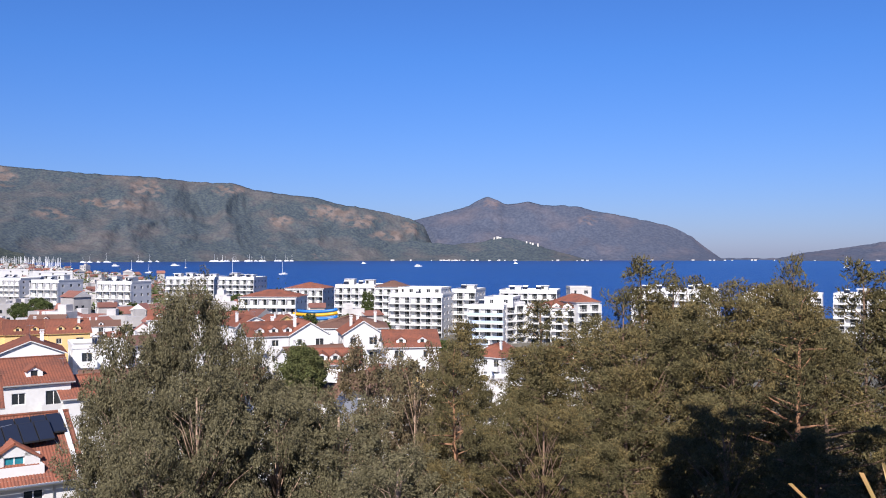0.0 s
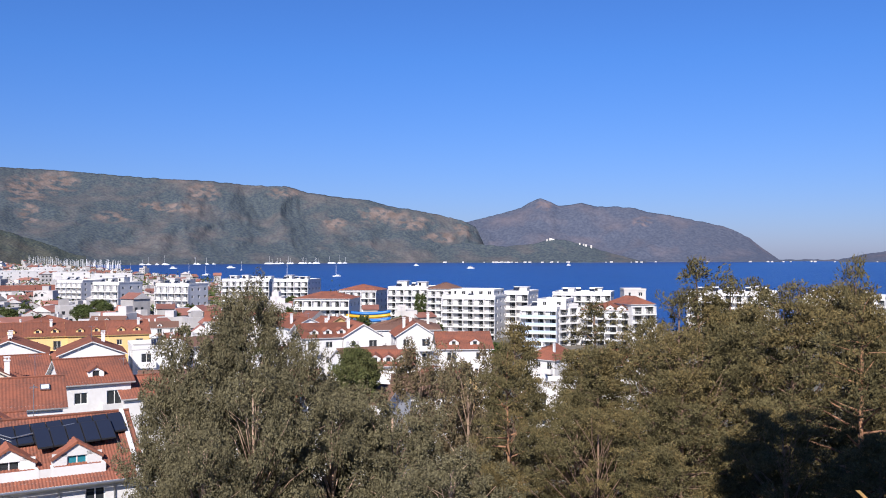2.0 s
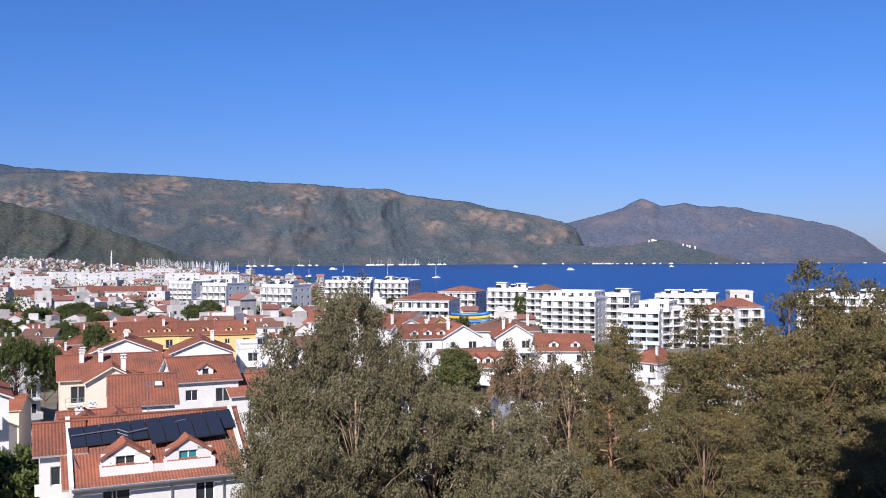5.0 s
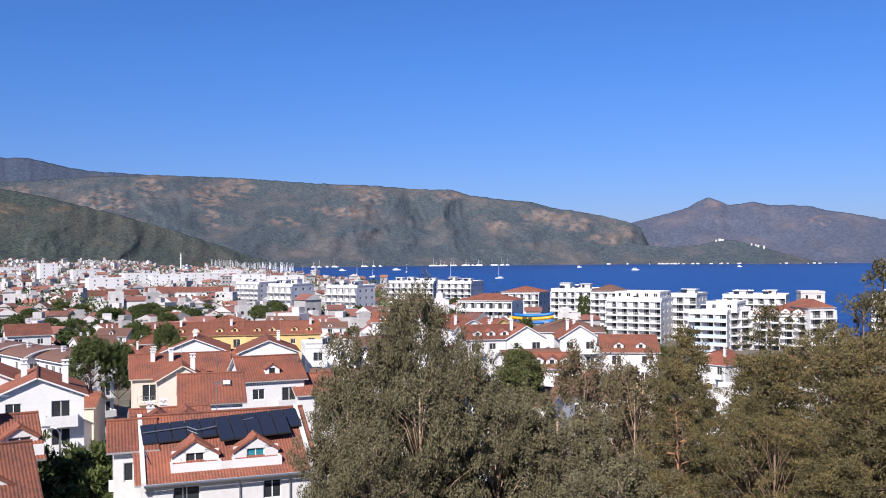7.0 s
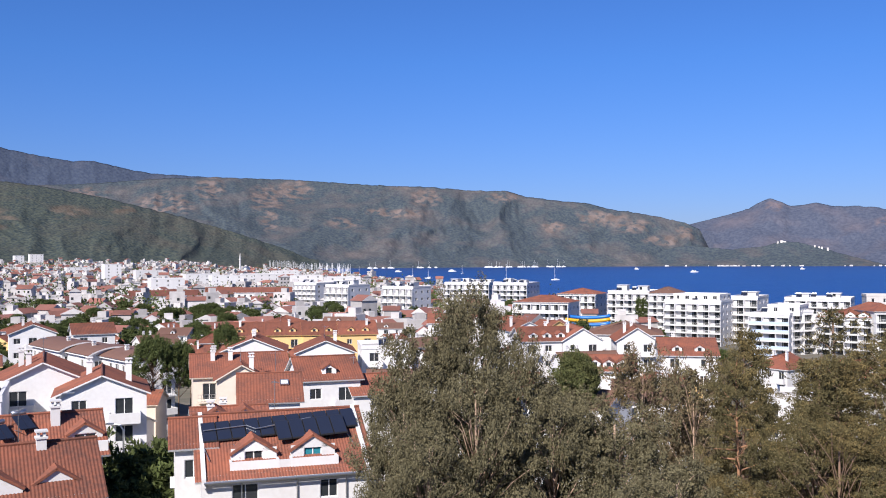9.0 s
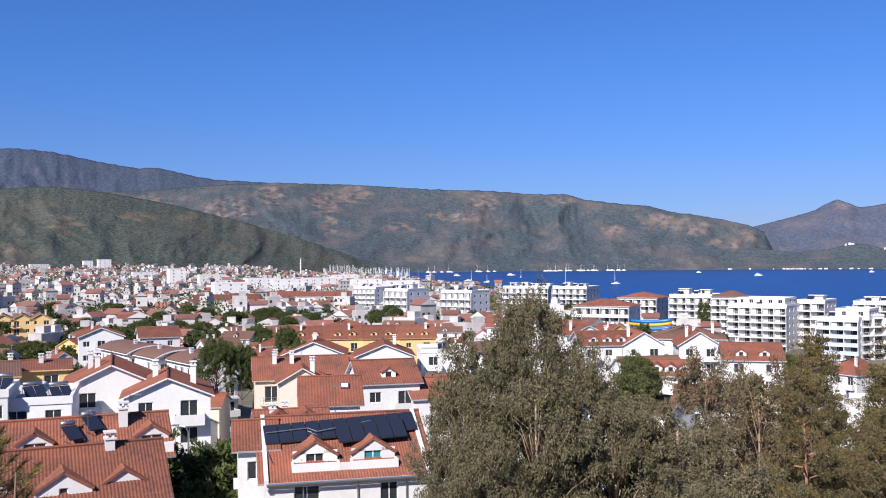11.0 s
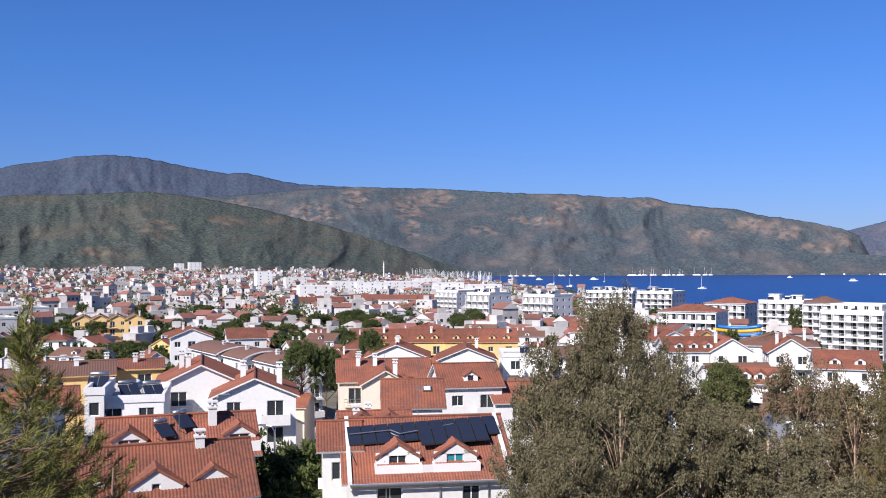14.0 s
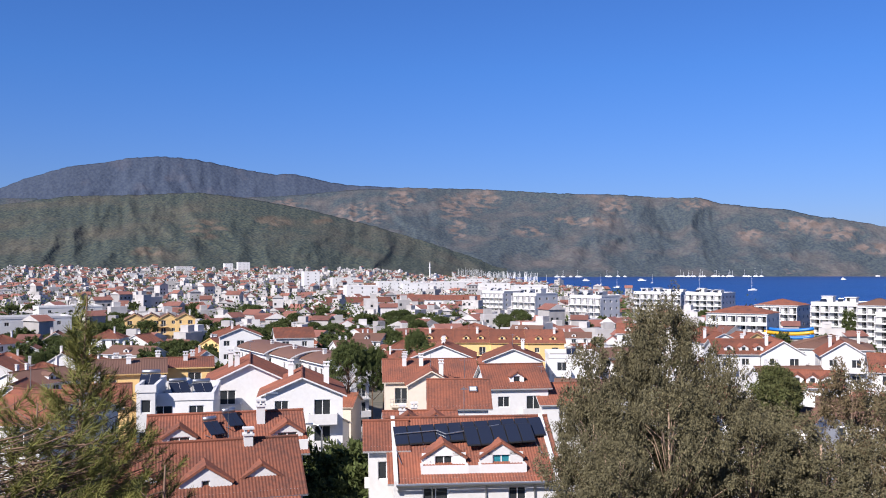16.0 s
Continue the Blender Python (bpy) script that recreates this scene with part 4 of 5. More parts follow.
house("low brick-red house with terracotta roofs and chimneys", -41.3, 72.0, 34.0, 6.2, 7, 17.4, 1.3, "x", dormers=2, chimneys=2, seed=8)

front = house("white plastered house with broad terracotta roof, gablets and chimneys", -38.9, 41.9, 46.0, 11.0, 7.6, 18.5, 2.5, "x", chimneys=0, dormers=0, seed=10, pitch=0.2, bay=3.2, sides="r")
fb = front.matrix_basis.translation.z
dormer(front, -0.1, 0.5, 18.6 - fb, 3.1, 0.62, 3.2, win=(0.5, 0.5), pitch=0.2)
for x in (-3.7, 3.3):
    dormer(front, x, 1.0, 19.05 - fb, 2.5, 0.15, 2.4, win=(0, 0), pitch=0.2)
for x, w in ((3.7, 3.6), (-3.9, 3.2)):
    part("porch_roof", tiled_slope((x - w / 2, -1.6, 17.55 - fb), (x + w / 2, -1.6, 17.55 - fb), (x + w / 2, 0.9, 18.75 - fb), (x - w / 2, 0.9, 18.75 - fb), pitch=0.2), [TILE, WHITE], front)
part("chimney", CHIMNEY, None, front, at=pose(2.7, 3.5, 19.8 - fb))
back = house("white house with terracotta roof, sunken terraces and water heaters", -42.35, 47.6, 44.0, 9.9, 7.0, 19.7, 2.1, "x", chimneys=0, dormers=0, seed=11, pitch=0.2, sides="r")
kb = back.matrix_basis.translation.z
for x in (-3.2, 4.0):
    d = dormer(back, x, 1.1, 20.0 - kb, 2.2, 0.75, 2.2, win=(1.4, 0.55), pitch=0.2)
    g = Geo()
    g.box(x - 1.6, -0.1, 19.5 - kb, x + 1.3, 0.1, 20.3 - kb)
    part("parapet", g, WHITE, d)
for x, h in ((2.3, 0.2),):
    part("chimney", CHIMNEY, None, back, at=pose(x, 2.6, 20.6 + h - kb))


def water_heater(x, y, z, yaw, n=1):
    ob = thing("solar_water_heater", pose(x, y, z, 0, 0, yaw), "roof water heater with steel tank and tilted dark collectors", "water heater", "solar water heaters")
    g = Geo()
    g.tube([(-0.9, 0.9, 1.35), (-0.85, 0.9, 1.35), (0.85, 0.9, 1.35), (0.9, 0.9, 1.35)], [0.1, 0.2, 0.2, 0.1], 10)
    part("tank", g, METAL, ob, smooth=True)
    g = Geo()
    for x0 in (-0.95, 0.02):
        g.slab([(x0, -0.7, 0.25), (x0 + 0.92, -0.7, 0.25), (x0 + 0.92, 0.75, 1.15), (x0, 0.75, 1.15)], 0.08)
    part("collector", g, SOLAR, ob)
    g = Geo()
    for x0 in (-0.9, 0.9):
        g.tube([(x0, 0.9, 1.1), (x0, 0.9, 0.0)], [0.03, 0.03], 5)
        g.tube([(x0, -0.7, 0.2), (x0, -0.7, 0.0)], [0.03, 0.03], 5)
        g.tube([(x0, 0.9, 0.05), (x0, -0.7, 0.05)], [0.03, 0.03], 5)
    part("stand", g, METAL, ob)
    return ob


bm_ = back.matrix_basis
for lx, ly in ((-0.9, 1.4), (0.4, 2.2)):
    p = bm_ @ Vector((lx, ly, 0))
    water_heater(p.x, p.y, 19.9 + ly * 0.5, 70).scale = (0.55, 0.8, 0.8)

flat = house("white apartment house with flat roof, dark windows and a balcony", -64.7, 65.9, 38.6, 6.2, 10, 19.6, roof="flat", chimneys=0, seed=12, bay=2.6, sides="l")
p = flat.matrix_basis @ Vector((2.0, 3, 0))
water_heater(p.x, p.y, 19.4, 60)
p = flat.matrix_basis @ Vector((-0.4, 4, 0))
water_heater(p.x, p.y, 19.4, 60)
house("white flat-roofed stair tower of an apartment house", -66.2, 63.0, 38.6, 1.7, 8, 20.6, roof="flat", chimneys=0, balconies=False, seed=13, bay=2.5)
house("large white plastered house with offset terracotta gables", -67.4, 79.2, 40.0, 9.4, 12, 19.4, 2.2, "y", chimneys=2, seed=14, bay=3.6)
house("white plastered house with a terracotta gable and wide balcony", -58.7, 77.2, 37.0, 8.4, 10, 19.0, 1.8, "y", chimneys=2, seed=15, bay=3.4)
for i, (hx, hy) in enumerate(((-108.9, 138.7), (-99.0, 133.7), (-89.1, 129.7))):
    house("white terraced house with a low brown barrel roof and balconies", hx, hy, 58, 8.2, 16, 16.3 - 0.1 * i, 1.3, "y", roof="barrel", tiles=BROWNROOF, chimneys=1, seed=20 + i, bay=2.6, group="brown-roofed terrace")
house("yellow plastered house with brown timber balconies", -87.2, 80.1, 46.0, 8.5, 9, 19.4, 1.2, "x", walls=YELLOW, tiles=BROWNROOF, chimneys=2, seed=30)
house("yellow plastered house with balconies and a tan roof", -88.7, 90.0, 43.0, 8.5, 9, 19.1, 0.8, "x", walls=YELLOW, chimneys=3, seed=31)
house("ochre plastered house with a brown-red roof", -80.5, 69.5, 46.0, 6.5, 9, 17.2, 1.8, "x", walls=YELLOW, chimneys=1, seed=32)
house("grey-white gabled house with a terracotta roof", -66.5, 48.5, 12.0, 6.5, 10, 19.6, 2.0, "x", walls=WHITE, chimneys=0, seed=33, sides="r")
for i, (mx, my) in enumerate(((-113.5, 205.5), (-105.0, 209.5), (-96.5, 213.0), (-88.0, 216.5))):
    house("ochre terraced house with an orange tiled gable", mx, my, 28, 9.2, 12, 13.4, 2.8, "x", walls=YELLOW, dormers=2, chimneys=1, seed=40 + i, group="orange gabled terrace")
house("white modern house with a long terracotta roof", -76.5, 140.5, 26.2, 11.0, 12, 16.6, 2.2, "y", chimneys=2, seed=50)
house("white modern house with terracotta roof and large glazing", -65.5, 146.0, 26.2, 10.0, 12, 16.2, 2.0, "y", chimneys=1, seed=51)
house("white house with a terracotta roof and terrace", -58.0, 156.0, 26.0, 9.0, 11, 16.2, 1.6, "x", roof="flat", chimneys=0, seed=52)
house("white house with terracotta gables and chimneys", -147.3, 170.0, 43.0, 9.7, 12, 16.0, 2.0, "y", chimneys=2, seed=53)
house("white house with terracotta gables", -138.0, 179.0, 43.0, 9.0, 12, 15.4, 2.0, "x", chimneys=2, seed=54)
for i, (hx, hy) in enumerate(((-260.0, 242.3), (-256.0, 246.5), (-251.8, 250.8), (-247.5, 255.1))):
    house("yellow terraced house with white-edged gable", hx, hy, 46, 7.0, 14, 13.6, 1.9, "y", walls=YELLOW, tiles=BROWNROOF, chimneys=1, seed=60 + i, group="yellow terrace")

# ---------- white houses below the hotels ----------
house("white house with terracotta roof and three gabled dormers", -33.0, 181.0, 24.6, 10.5, 12, 15.9, 2.3, "x", dormers=3, seed=70)
house("white gabled house front with a terracotta roof", -26.5, 183.0, 20.0, 8.0, 12, 16.0, 2.4, "y", chimneys=1, seed=71)
house("white house with a broad brown hipped roof", -20.2, 203.9, 5.7, 15.5, 16, 15.6, 2.4, roof="hip", tiles=BROWNROOF, chimneys=1, seed=72)
house("white gabled house with balconies and terracotta roof", -16.4, 189.3, 12, 8.2, 12, 15.6, 2.6, "y", chimneys=2, seed=73)
house("white house with terracotta roof and white dormers", -5.5, 164.8, 7.3, 9.6, 12, 15.4, 2.4, "x", dormers=2, seed=74)
house("low white house with terracotta roof and three arched dormers", -16.3, 139.0, 6.7, 7.6, 9, 15.4, 1.8, "x", dormers=3, chimneys=0, seed=75)
house("white house with terracotta roof half hidden by trees", -9.0, 120.0, 4, 9, 10, 13.8, 2.0, "x", tiles=BROWNROOF, seed=76)
house("white house with a terracotta roof behind the pines", 24.0, 165.0, -5, 10, 10, 12.5, 2.2, "x", dormers=1, seed=77)
house("white flat house among pines", 8.0, 130.0, 0, 7, 8, 13.5, roof="flat", chimneys=0, seed=78)
for i, (hx, hy) in enumerate(((-74.0, 246.0), (-64.5, 250.0), (-54.5, 240.0), (-46.0, 225.0))):
    house("white house with terracotta gables beside the hotels", hx, hy, 15 + 6 * i, 9.5, 12, 14.4, 2.2, "xy"[i % 2], dormers=2 if i % 2 == 0 else 0, seed=80 + i)

# ---------- hotels along the shore ----------
PALEBLUE = material("pale_blue_balcony_panel", (0.45, 0.55, 0.70), 0.5)
hotel("white hotel with long balconies, dark rooms and roof terrace", -9.5, 322.9, -17.0, 19.5, 18, 17.6, 6, seed=1, tower=0)
house("white set-back top floor of a hotel", -8.3, 326.0, -17.0, 16.0, 12, 19.6, roof="flat", chimneys=0, balconies=False, base=16.9, seed=91, sides="lr", name="roof_floor")
hotel("white hotel wing with balconies and a glazed stair strip", 7.5, 332.0, -17.0, 9.0, 14, 18.8, 6, seed=2, tower=1)
hotel("white hotel with pale blue balcony fronts", 13.9, 297.5, -17.0, 11.8, 18, 15.0, 5, rail=PALEBLUE, solid=True, seed=3)
house("white set-back top floor above blue balconies", 18.2, 300.8, -17.0, 9.5, 12, 17.4, roof="flat", chimneys=0, balconies=False, base=14.4, seed=92, sides="lr", name="roof_floor")
hotel("white hotel block with shaded side balconies", 23.6, 303.0, 40.0, 9.5, 12, 15.6, 5, seed=4)
gabled = hotel("white hotel with dark balconies and terracotta gablets", 35.6, 303.0, -14.5, 15.5, 18, 14.2, 5, rail=DARKMETAL, roof="hip", seed=5)
for x in (-5.4, -1.8, 1.8, 5.4):
    dormer(gabled, x, 0.1, 14.25 - gabled.matrix_basis.translation.z, 2.9, 0.7, 3.0, win=(0.9, 0.5))
hotel("pinkish white hotel gable block", 47.6, 301.0, 20.0, 8.5, 16, 16.2, 5, seed=6, roof="hip")
house("grey lift tower on the hotel roofs", 48.0, 320.0, 1.3, 7.4, 9, 20.0, roof="flat", walls=GREYWALL, chimneys=0, balconies=False, seed=7, sides="")
hotel("tall white hotel with roof terraces behind", 32.7, 353.3, -12.0, 22.0, 16, 17.6, 6, seed=8, tower=2)
hotel("white hotel behind the pine trees", 83.0, 330.0, -20.0, 30.0, 18, 18.6, 6, seed=9, tower=2)
hotel("low white hotel block behind the pines", 120.0, 325.0, -24, 26.0, 16, 17.4, 6, seed=10, tower=1)
hotel("low white block at the waterfront", 145.0, 318.0, -28, 18.0, 16, 17.6, 6, seed=31, tower=1)
hotel("white hotel with gablets and roof towers", -36.1, 378.2, -10.0, 17.0, 18, 18.8, 6, seed=11, tower=2)
hotel("grey-brown roofed hotel with glazed stairwell", -22.5, 371.3, -10.0, 10.3, 18, 18.6, 6, roof="hip", tiles=BROWNROOF, seed=12)
hotel("white hotel with red-brown roof and bay balconies", -63.7, 333.8, -6.0, 21.0, 16, 16.4, 4, roof="hip", solid=True, seed=13)
hotel("white hotel with a red hipped roof", -59.7, 395.4, -10, 17.0, 16, 17.2, 5, roof="hip", seed=14)
hotel("white stepped hotel near the marina", -105.3, 468.2, -10, 19.0, 18, 19.6, 6, seed=15, tower=2)
hotel("white hotel with several roof towers", -132.6, 481.9, -10, 27.0, 18, 19.4, 6, seed=16, tower=4)
hotel("white hotel with dense balcony rows and red roof parts", -144.5, 404.0, -18.0, 18.0, 14, 19.4, 5, seed=17, tower=2)
hotel("white hotel with five balcony rows", -178.5, 412.0, -18.0, 15.0, 16, 19.8, 5, seed=19, tower=2)
hotel("tall white apartment block", -222.9, 469.7, -18, 17.0, 18, 19.2, 6, seed=21)
for hb, hr, hw in ((33.6, 560, 40), (30.6, 610, 34)):
    hx, hy = polar(hb, hr)
    house("long white hall with a low red roof", hx, hy, hb + 8, hw, 24, 11.5, 3.0, "x", chimneys=0, balconies=False, seed=23, pitch=1.0, bay=7, sides="l", name="hall")
house("long hall with a bright red roof", -261.0, 495.3, 27.8, 34.0, 25, 13.0, 2.6, "x", chimneys=0, balconies=False, seed=22, pitch=1.0, name="hall")

# ---------- the town between ----------
def far_roof_material():
    return material("far_terracotta", (0.25, 0.105, 0.078), 0.85, second=(0.15, 0.07, 0.056), scale=0.05, fine=0.4, amount=0.8, spread=0.3, island=True, coords="World")


def taken():
    out = []
    for o in scene.objects:
        if o.type == "EMPTY" and o.parent is None:
            out.append((o.matrix_basis.translation.x, o.matrix_basis.translation.y, 17.0 if "hotel" in o.name or "hall" in o.name else 9.0))
    return out


def fill_town():
    rnd = random.Random(7)
    busy = taken()
    protos = []
    kinds = [(WHITE, TILE, "gable", "x", 2), (WHITE, TILE, "gable", "y", 0), (WHITE, TILE, "hip", "x", 0), (CREAM, TILE, "gable", "x", 0), (WHITE, TILE, "gable", "y", 0), (WHITE, BROWNROOF, "gable", "x", 1), (WHITE, TILE, "flat", "x", 0), (YELLOW, TILE, "gable", "y", 0)]
    words = {"gable": "gabled terracotta roof", "hip": "hipped terracotta roof", "flat": "flat roof and parapet"}
    for i, (wl, tl, rf, ax, dm) in enumerate(kinds):
        colour = {"white_plaster": "white", "cream_plaster": "cream", "yellow_plaster": "yellow"}[wl.name]
        protos.append(house(f"{colour} plastered town house with a {words[rf]}", 0, 3000 + i * 60, 0, (9.5, 10, 12, 11, 8.5, 13, 12, 9)[i], (10, 12, 11, 10, 12, 11, 12, 10)[i], 8.6 + (i % 3) * 1.2, (2.0, 2.3, 2.2, 1.8, 2.0, 1.9, 0, 2.1)[i], ax, rf, wl, tl, dm, 1 + i % 2, base=0, seed=100 + i, group="town houses", pitch=0.5, bay=3.7, sides="l"))
    spots = []
    for r in np.arange(112, 300, 14.0):
        for b in np.arange(-22, 60, math.degrees(13.0 / r)):
            bb, rr = b + rnd.uniform(-0.3, 0.3) * math.degrees(14 / r), r + rnd.uniform(-4, 4)
            x, y = polar(bb, rr)
            if rr > coast(bb) - 22 or (bb < 6 and rr > 285) or (bb < 2 and rr < 175) or (bb < -4 and rr < 260) or (bb < 9 and rr > 222):
                continue
            if any((x - p) ** 2 + (y - q) ** 2 < (k + 3.0) ** 2 for p, q, k in busy):
                continue
            if rnd.random() < 0.33:
                spots.append((x, y))
                continue
            p = protos[rnd.choices(range(8), (7, 3, 4, 3, 3, 3, 3, 1))[0]]
            yaw = bb + rnd.choice((-35, -15, 0, 20, 40)) + rnd.uniform(-5, 5)
            ob = copy_thing(p, pose(x, y, ground_z(x, y) - 0.8 + rnd.uniform(-1.2, 1.2), 0, 0, yaw))
            ob.scale = (rnd.uniform(0.62, 0.92), rnd.uniform(0.62, 0.92), rnd.uniform(0.78, 1.0))
            busy.append((x, y, 6.0))
    for p in protos:
        for o in (*p.children_recursive, p):
            bpy.data.objects.remove(o)
    # distant town, past counting
    g = Geo()
    far_spots = []
    r = 300.0
    while r < 2150:
        step = 12.0 + r * 0.004
        for b in np.arange(4, 62, math.degrees((10.8 + r * 0.003) / r)):
            bb, rr = b + rnd.uniform(-0.35, 0.35) * math.degrees(12 / r), r + rnd.uniform(-6, 6)
            x, y = polar(bb, rr)
            if rr > coast(bb) - 30 or rr > 2000 + 200 * math.sin(bb) or (rr > 1500 and rnd.random() < 0.25):
                continue
            if any((x - p) ** 2 + (y - q) ** 2 < (k + 5) ** 2 for p, q, k in busy[:90]):
                continue
            if rnd.random() < 0.33:
                far_spots.append((x, y))
                continue
            simple_house(g, x, y, ground_z(x, y), radians(bb + rnd.choice((-40, -20, 0, 15, 35))), rnd)
        r += step
    ob = new("distant_town", g.mesh("distant_town", [material("far_plaster", (0.50, 0.48, 0.47), 0.9, second=(0.29, 0.27, 0.26), scale=0.03, fine=0.3, amount=0.7, spread=0.28, island=True, coords="World"), far_roof_material(), GLASS]))
    tagged(ob, "distant white houses with red roofs spread to the foot of the hills", "town", kind="stuff")
    return spots, far_spots


def simple_house(g, x, y, z, yaw, rnd):
    w, d = rnd.uniform(5, 10), rnd.uniform(5, 9)
    h = rnd.choice((5.2, 6.2, 7.5, 8.5)) + (rnd.uniform(2, 7) if rnd.random() < 0.12 else 0)
    c, s = math.cos(yaw), math.sin(yaw)
    tr = lambda a, b, e: (x + c * a - s * b, y + s * a + c * b, z + e)
    n = len(g.v)
    g.v += [tr(a, b, e) for e in (-2, h) for a, b in ((-w / 2, 0), (w / 2, 0), (w / 2, d), (-w / 2, d))]
    for q in ((0, 1, 5, 4), (1, 2, 6, 5), (2, 3, 7, 6), (3, 0, 4, 7), (4, 5, 6, 7)):
        g.f.append(tuple(n + i for i in q))
        g.m.append(0)
    if rnd.random() < 0.5:
        o, k = 0.5, rnd.uniform(1.5, 2.4)
        n = len(g.v)
        if rnd.random() < 0.5:
            g.v += [tr(*p) for p in ((-w / 2 - o, -o, h - 0.2), (w / 2 + o, -o, h - 0.2), (w / 2 + o, d / 2, h + k), (-w / 2 - o, d / 2, h + k), (w / 2 + o, d + o, h - 0.2), (-w / 2 - o, d + o, h - 0.2))]
            fs, ends = ((0, 1, 2, 3), (3, 2, 4, 5)), ((0, 3, 5), (1, 4, 2))
        else:
            g.v += [tr(*p) for p in ((-w / 2 - o, d + o, h - 0.2), (-w / 2 - o, -o, h - 0.2), (0, -o, h + k), (0, d + o, h + k), (w / 2 + o, -o, h - 0.2), (w / 2 + o, d + o, h - 0.2))]
            fs, ends = ((0, 1, 2, 3), (3, 2, 4, 5)), ((1, 4, 2), (0, 3, 5))
        for q in fs:
            g.f.append(tuple(n + i for i in q))
            g.m.append(1)
        for q in ends:
            g.f.append(tuple(n + i for i in q))
            g.m.append(0)
    else:
        a, b = rnd.uniform(-w / 4, w / 4), rnd.uniform(2, d - 2)
        n = len(g.v)
        g.v += [tr(a + i, b + j, e) for e in (h, h + 2.2) for i, j in ((-1.6, -1.6), (1.6, -1.6), (1.6, 1.6), (-1.6, 1.6))]
        for q in ((0, 1, 5, 4), (1, 2, 6, 5), (2, 3, 7, 6), (3, 0, 4, 7), (4, 5, 6, 7)):
            g.f.append(tuple(n + i for i in q))
            g.m.append(0)
    nf = int(h / 3)
    for k in range(nf):
        for i in range(int(w / 2.8)):
            if rnd.random() < 0.25:
                continue
            a = -w / 2 + 1.4 + i * 2.8
            g.face([tr(a - 0.6, -0.06, k * 3 + 0.9), tr(a + 0.6, -0.06, k * 3 + 0.9), tr(a + 0.6, -0.06, k * 3 + 2.2), tr(a - 0.6, -0.06, k * 3 + 2.2)], 2)


SPOTS, FAR_SPOTS = fill_town()

# ---------- trees ----------
pines = [tree("pine_tree", "tall green pine with open clumped crown on the slope", 17, 4.4, 105, 500, 0.165, 0.044, PINE, BARK, 200 + i, low=0.28, shape="cone" if i != 1 else "round", clump=0.82, flat=0.5, up=0.5, trunk=0.24, gaps=0.24, second=(DRYPINE, 0.75)) for i in range(4)]
sparse = tree("pine_tree", "thin sparse young pine with bare twigs", 13, 2.6, 44, 170, 0.2, 0.04, PINE, BARK, 210, low=0.3, shape="cone", clump=0.55, flat=0.6, up=0.5, trunk=0.12, gaps=0.2)
gums = [tree("eucalyptus_tree", "large grey-green eucalyptus with drooping leaves and pale trunks", 20, 5.0, 270, 760, 0.14, 0.06, EUCALYPT, PALEBARK, 220, low=0.2, shape="round", clump=0.85, flat=1.0, gaps=0.2, droop=0.8, trunk=0.34, second=(RUST, 0.22)),
        tree("eucalyptus_tree", "rounded grey-green eucalyptus on the slope", 15, 4.2, 170, 680, 0.135, 0.06, EUCALYPT, PALEBARK, 221, low=0.2, shape="round", clump=0.85, flat=0.9, gaps=0.24, droop=0.7, trunk=0.26)]
rust = tree("dry_tree", "half-dry tree with rust-coloured leaves and thin stems", 10, 2.6, 52, 420, 0.16, 0.045, RUST, PALEBARK, 230, low=0.25, clump=0.6, flat=0.9, trunk=0.08, second=(EUCALYPT, 0.6))
stone = tree("umbrella_pine", "dark umbrella pine with a broad flat crown", 13, 4.6, 80, 460, 0.28, 0.10, STONEPINE, BARK, 240, low=0.64, shape="umbrella", clump=1.05, flat=0.7, up=0.4, trunk=0.3)
garden = tree("umbrella_pine", "round dense olive-green umbrella pine above white houses", 9, 2.3, 60, 480, 0.22, 0.08, GARDEN, BARK, 243, low=0.62, shape="umbrella", clump=0.75, flat=0.8, trunk=0.2)
bushy = tree("town_tree", "leafy green garden tree between houses", 8, 2.8, 30, 260, 0.5, 0.16, STONEPINE, BARK, 241, low=0.25, clump=1.0, flat=0.8, trunk=0.2)
cypress = tree("cypress_tree", "slim dark green cypress tree", 11, 1.0, 46, 160, 0.35, 0.09, STONEPINE, BARK, 242, low=0.05, shape="column", clump=0.55, flat=1.4, up=1.0, trunk=0.15, limbs=False)

plant(gums[0], -10.1, 36.6, 30.1, 30, 0.62, 20)
plant(gums[1], -11.6, 34.6, 28.5, 120, 0.6, 15)
plant(gums[1], -8.2, 37.1, 28.2, 40, 0.55, 15)
plant(gums[1], -11.7, 33.5, 27.0, 260, 0.6, 15)
plant(gums[1], -6.1, 34.5, 26.5, 170, 0.7, 15)
plant(gums[1], -8.8, 32.9, 27.3, 300, 0.75, 15)
plant(gums[1], -10.0, 30.4, 25.8, 20, 0.75, 15)
plant(gums[1], -4.2, 35.8, 26.0, 80, 0.9, 15)
plant(gums[1], -7.4, 42.5, 25.8, 200, 0.8, 15)
plant(gums[1], -1.6, 31.0, 25.0, 310, 1.0, 15)
plant(rust, -4.6, 55.0, 25.9, 0, 0.75, 10)
plant(rust, -1.6, 52.0, 25.8, 140, 0.7, 10)
plant(rust, -3.0, 57.9, 24.4, 60, 0.7, 10)
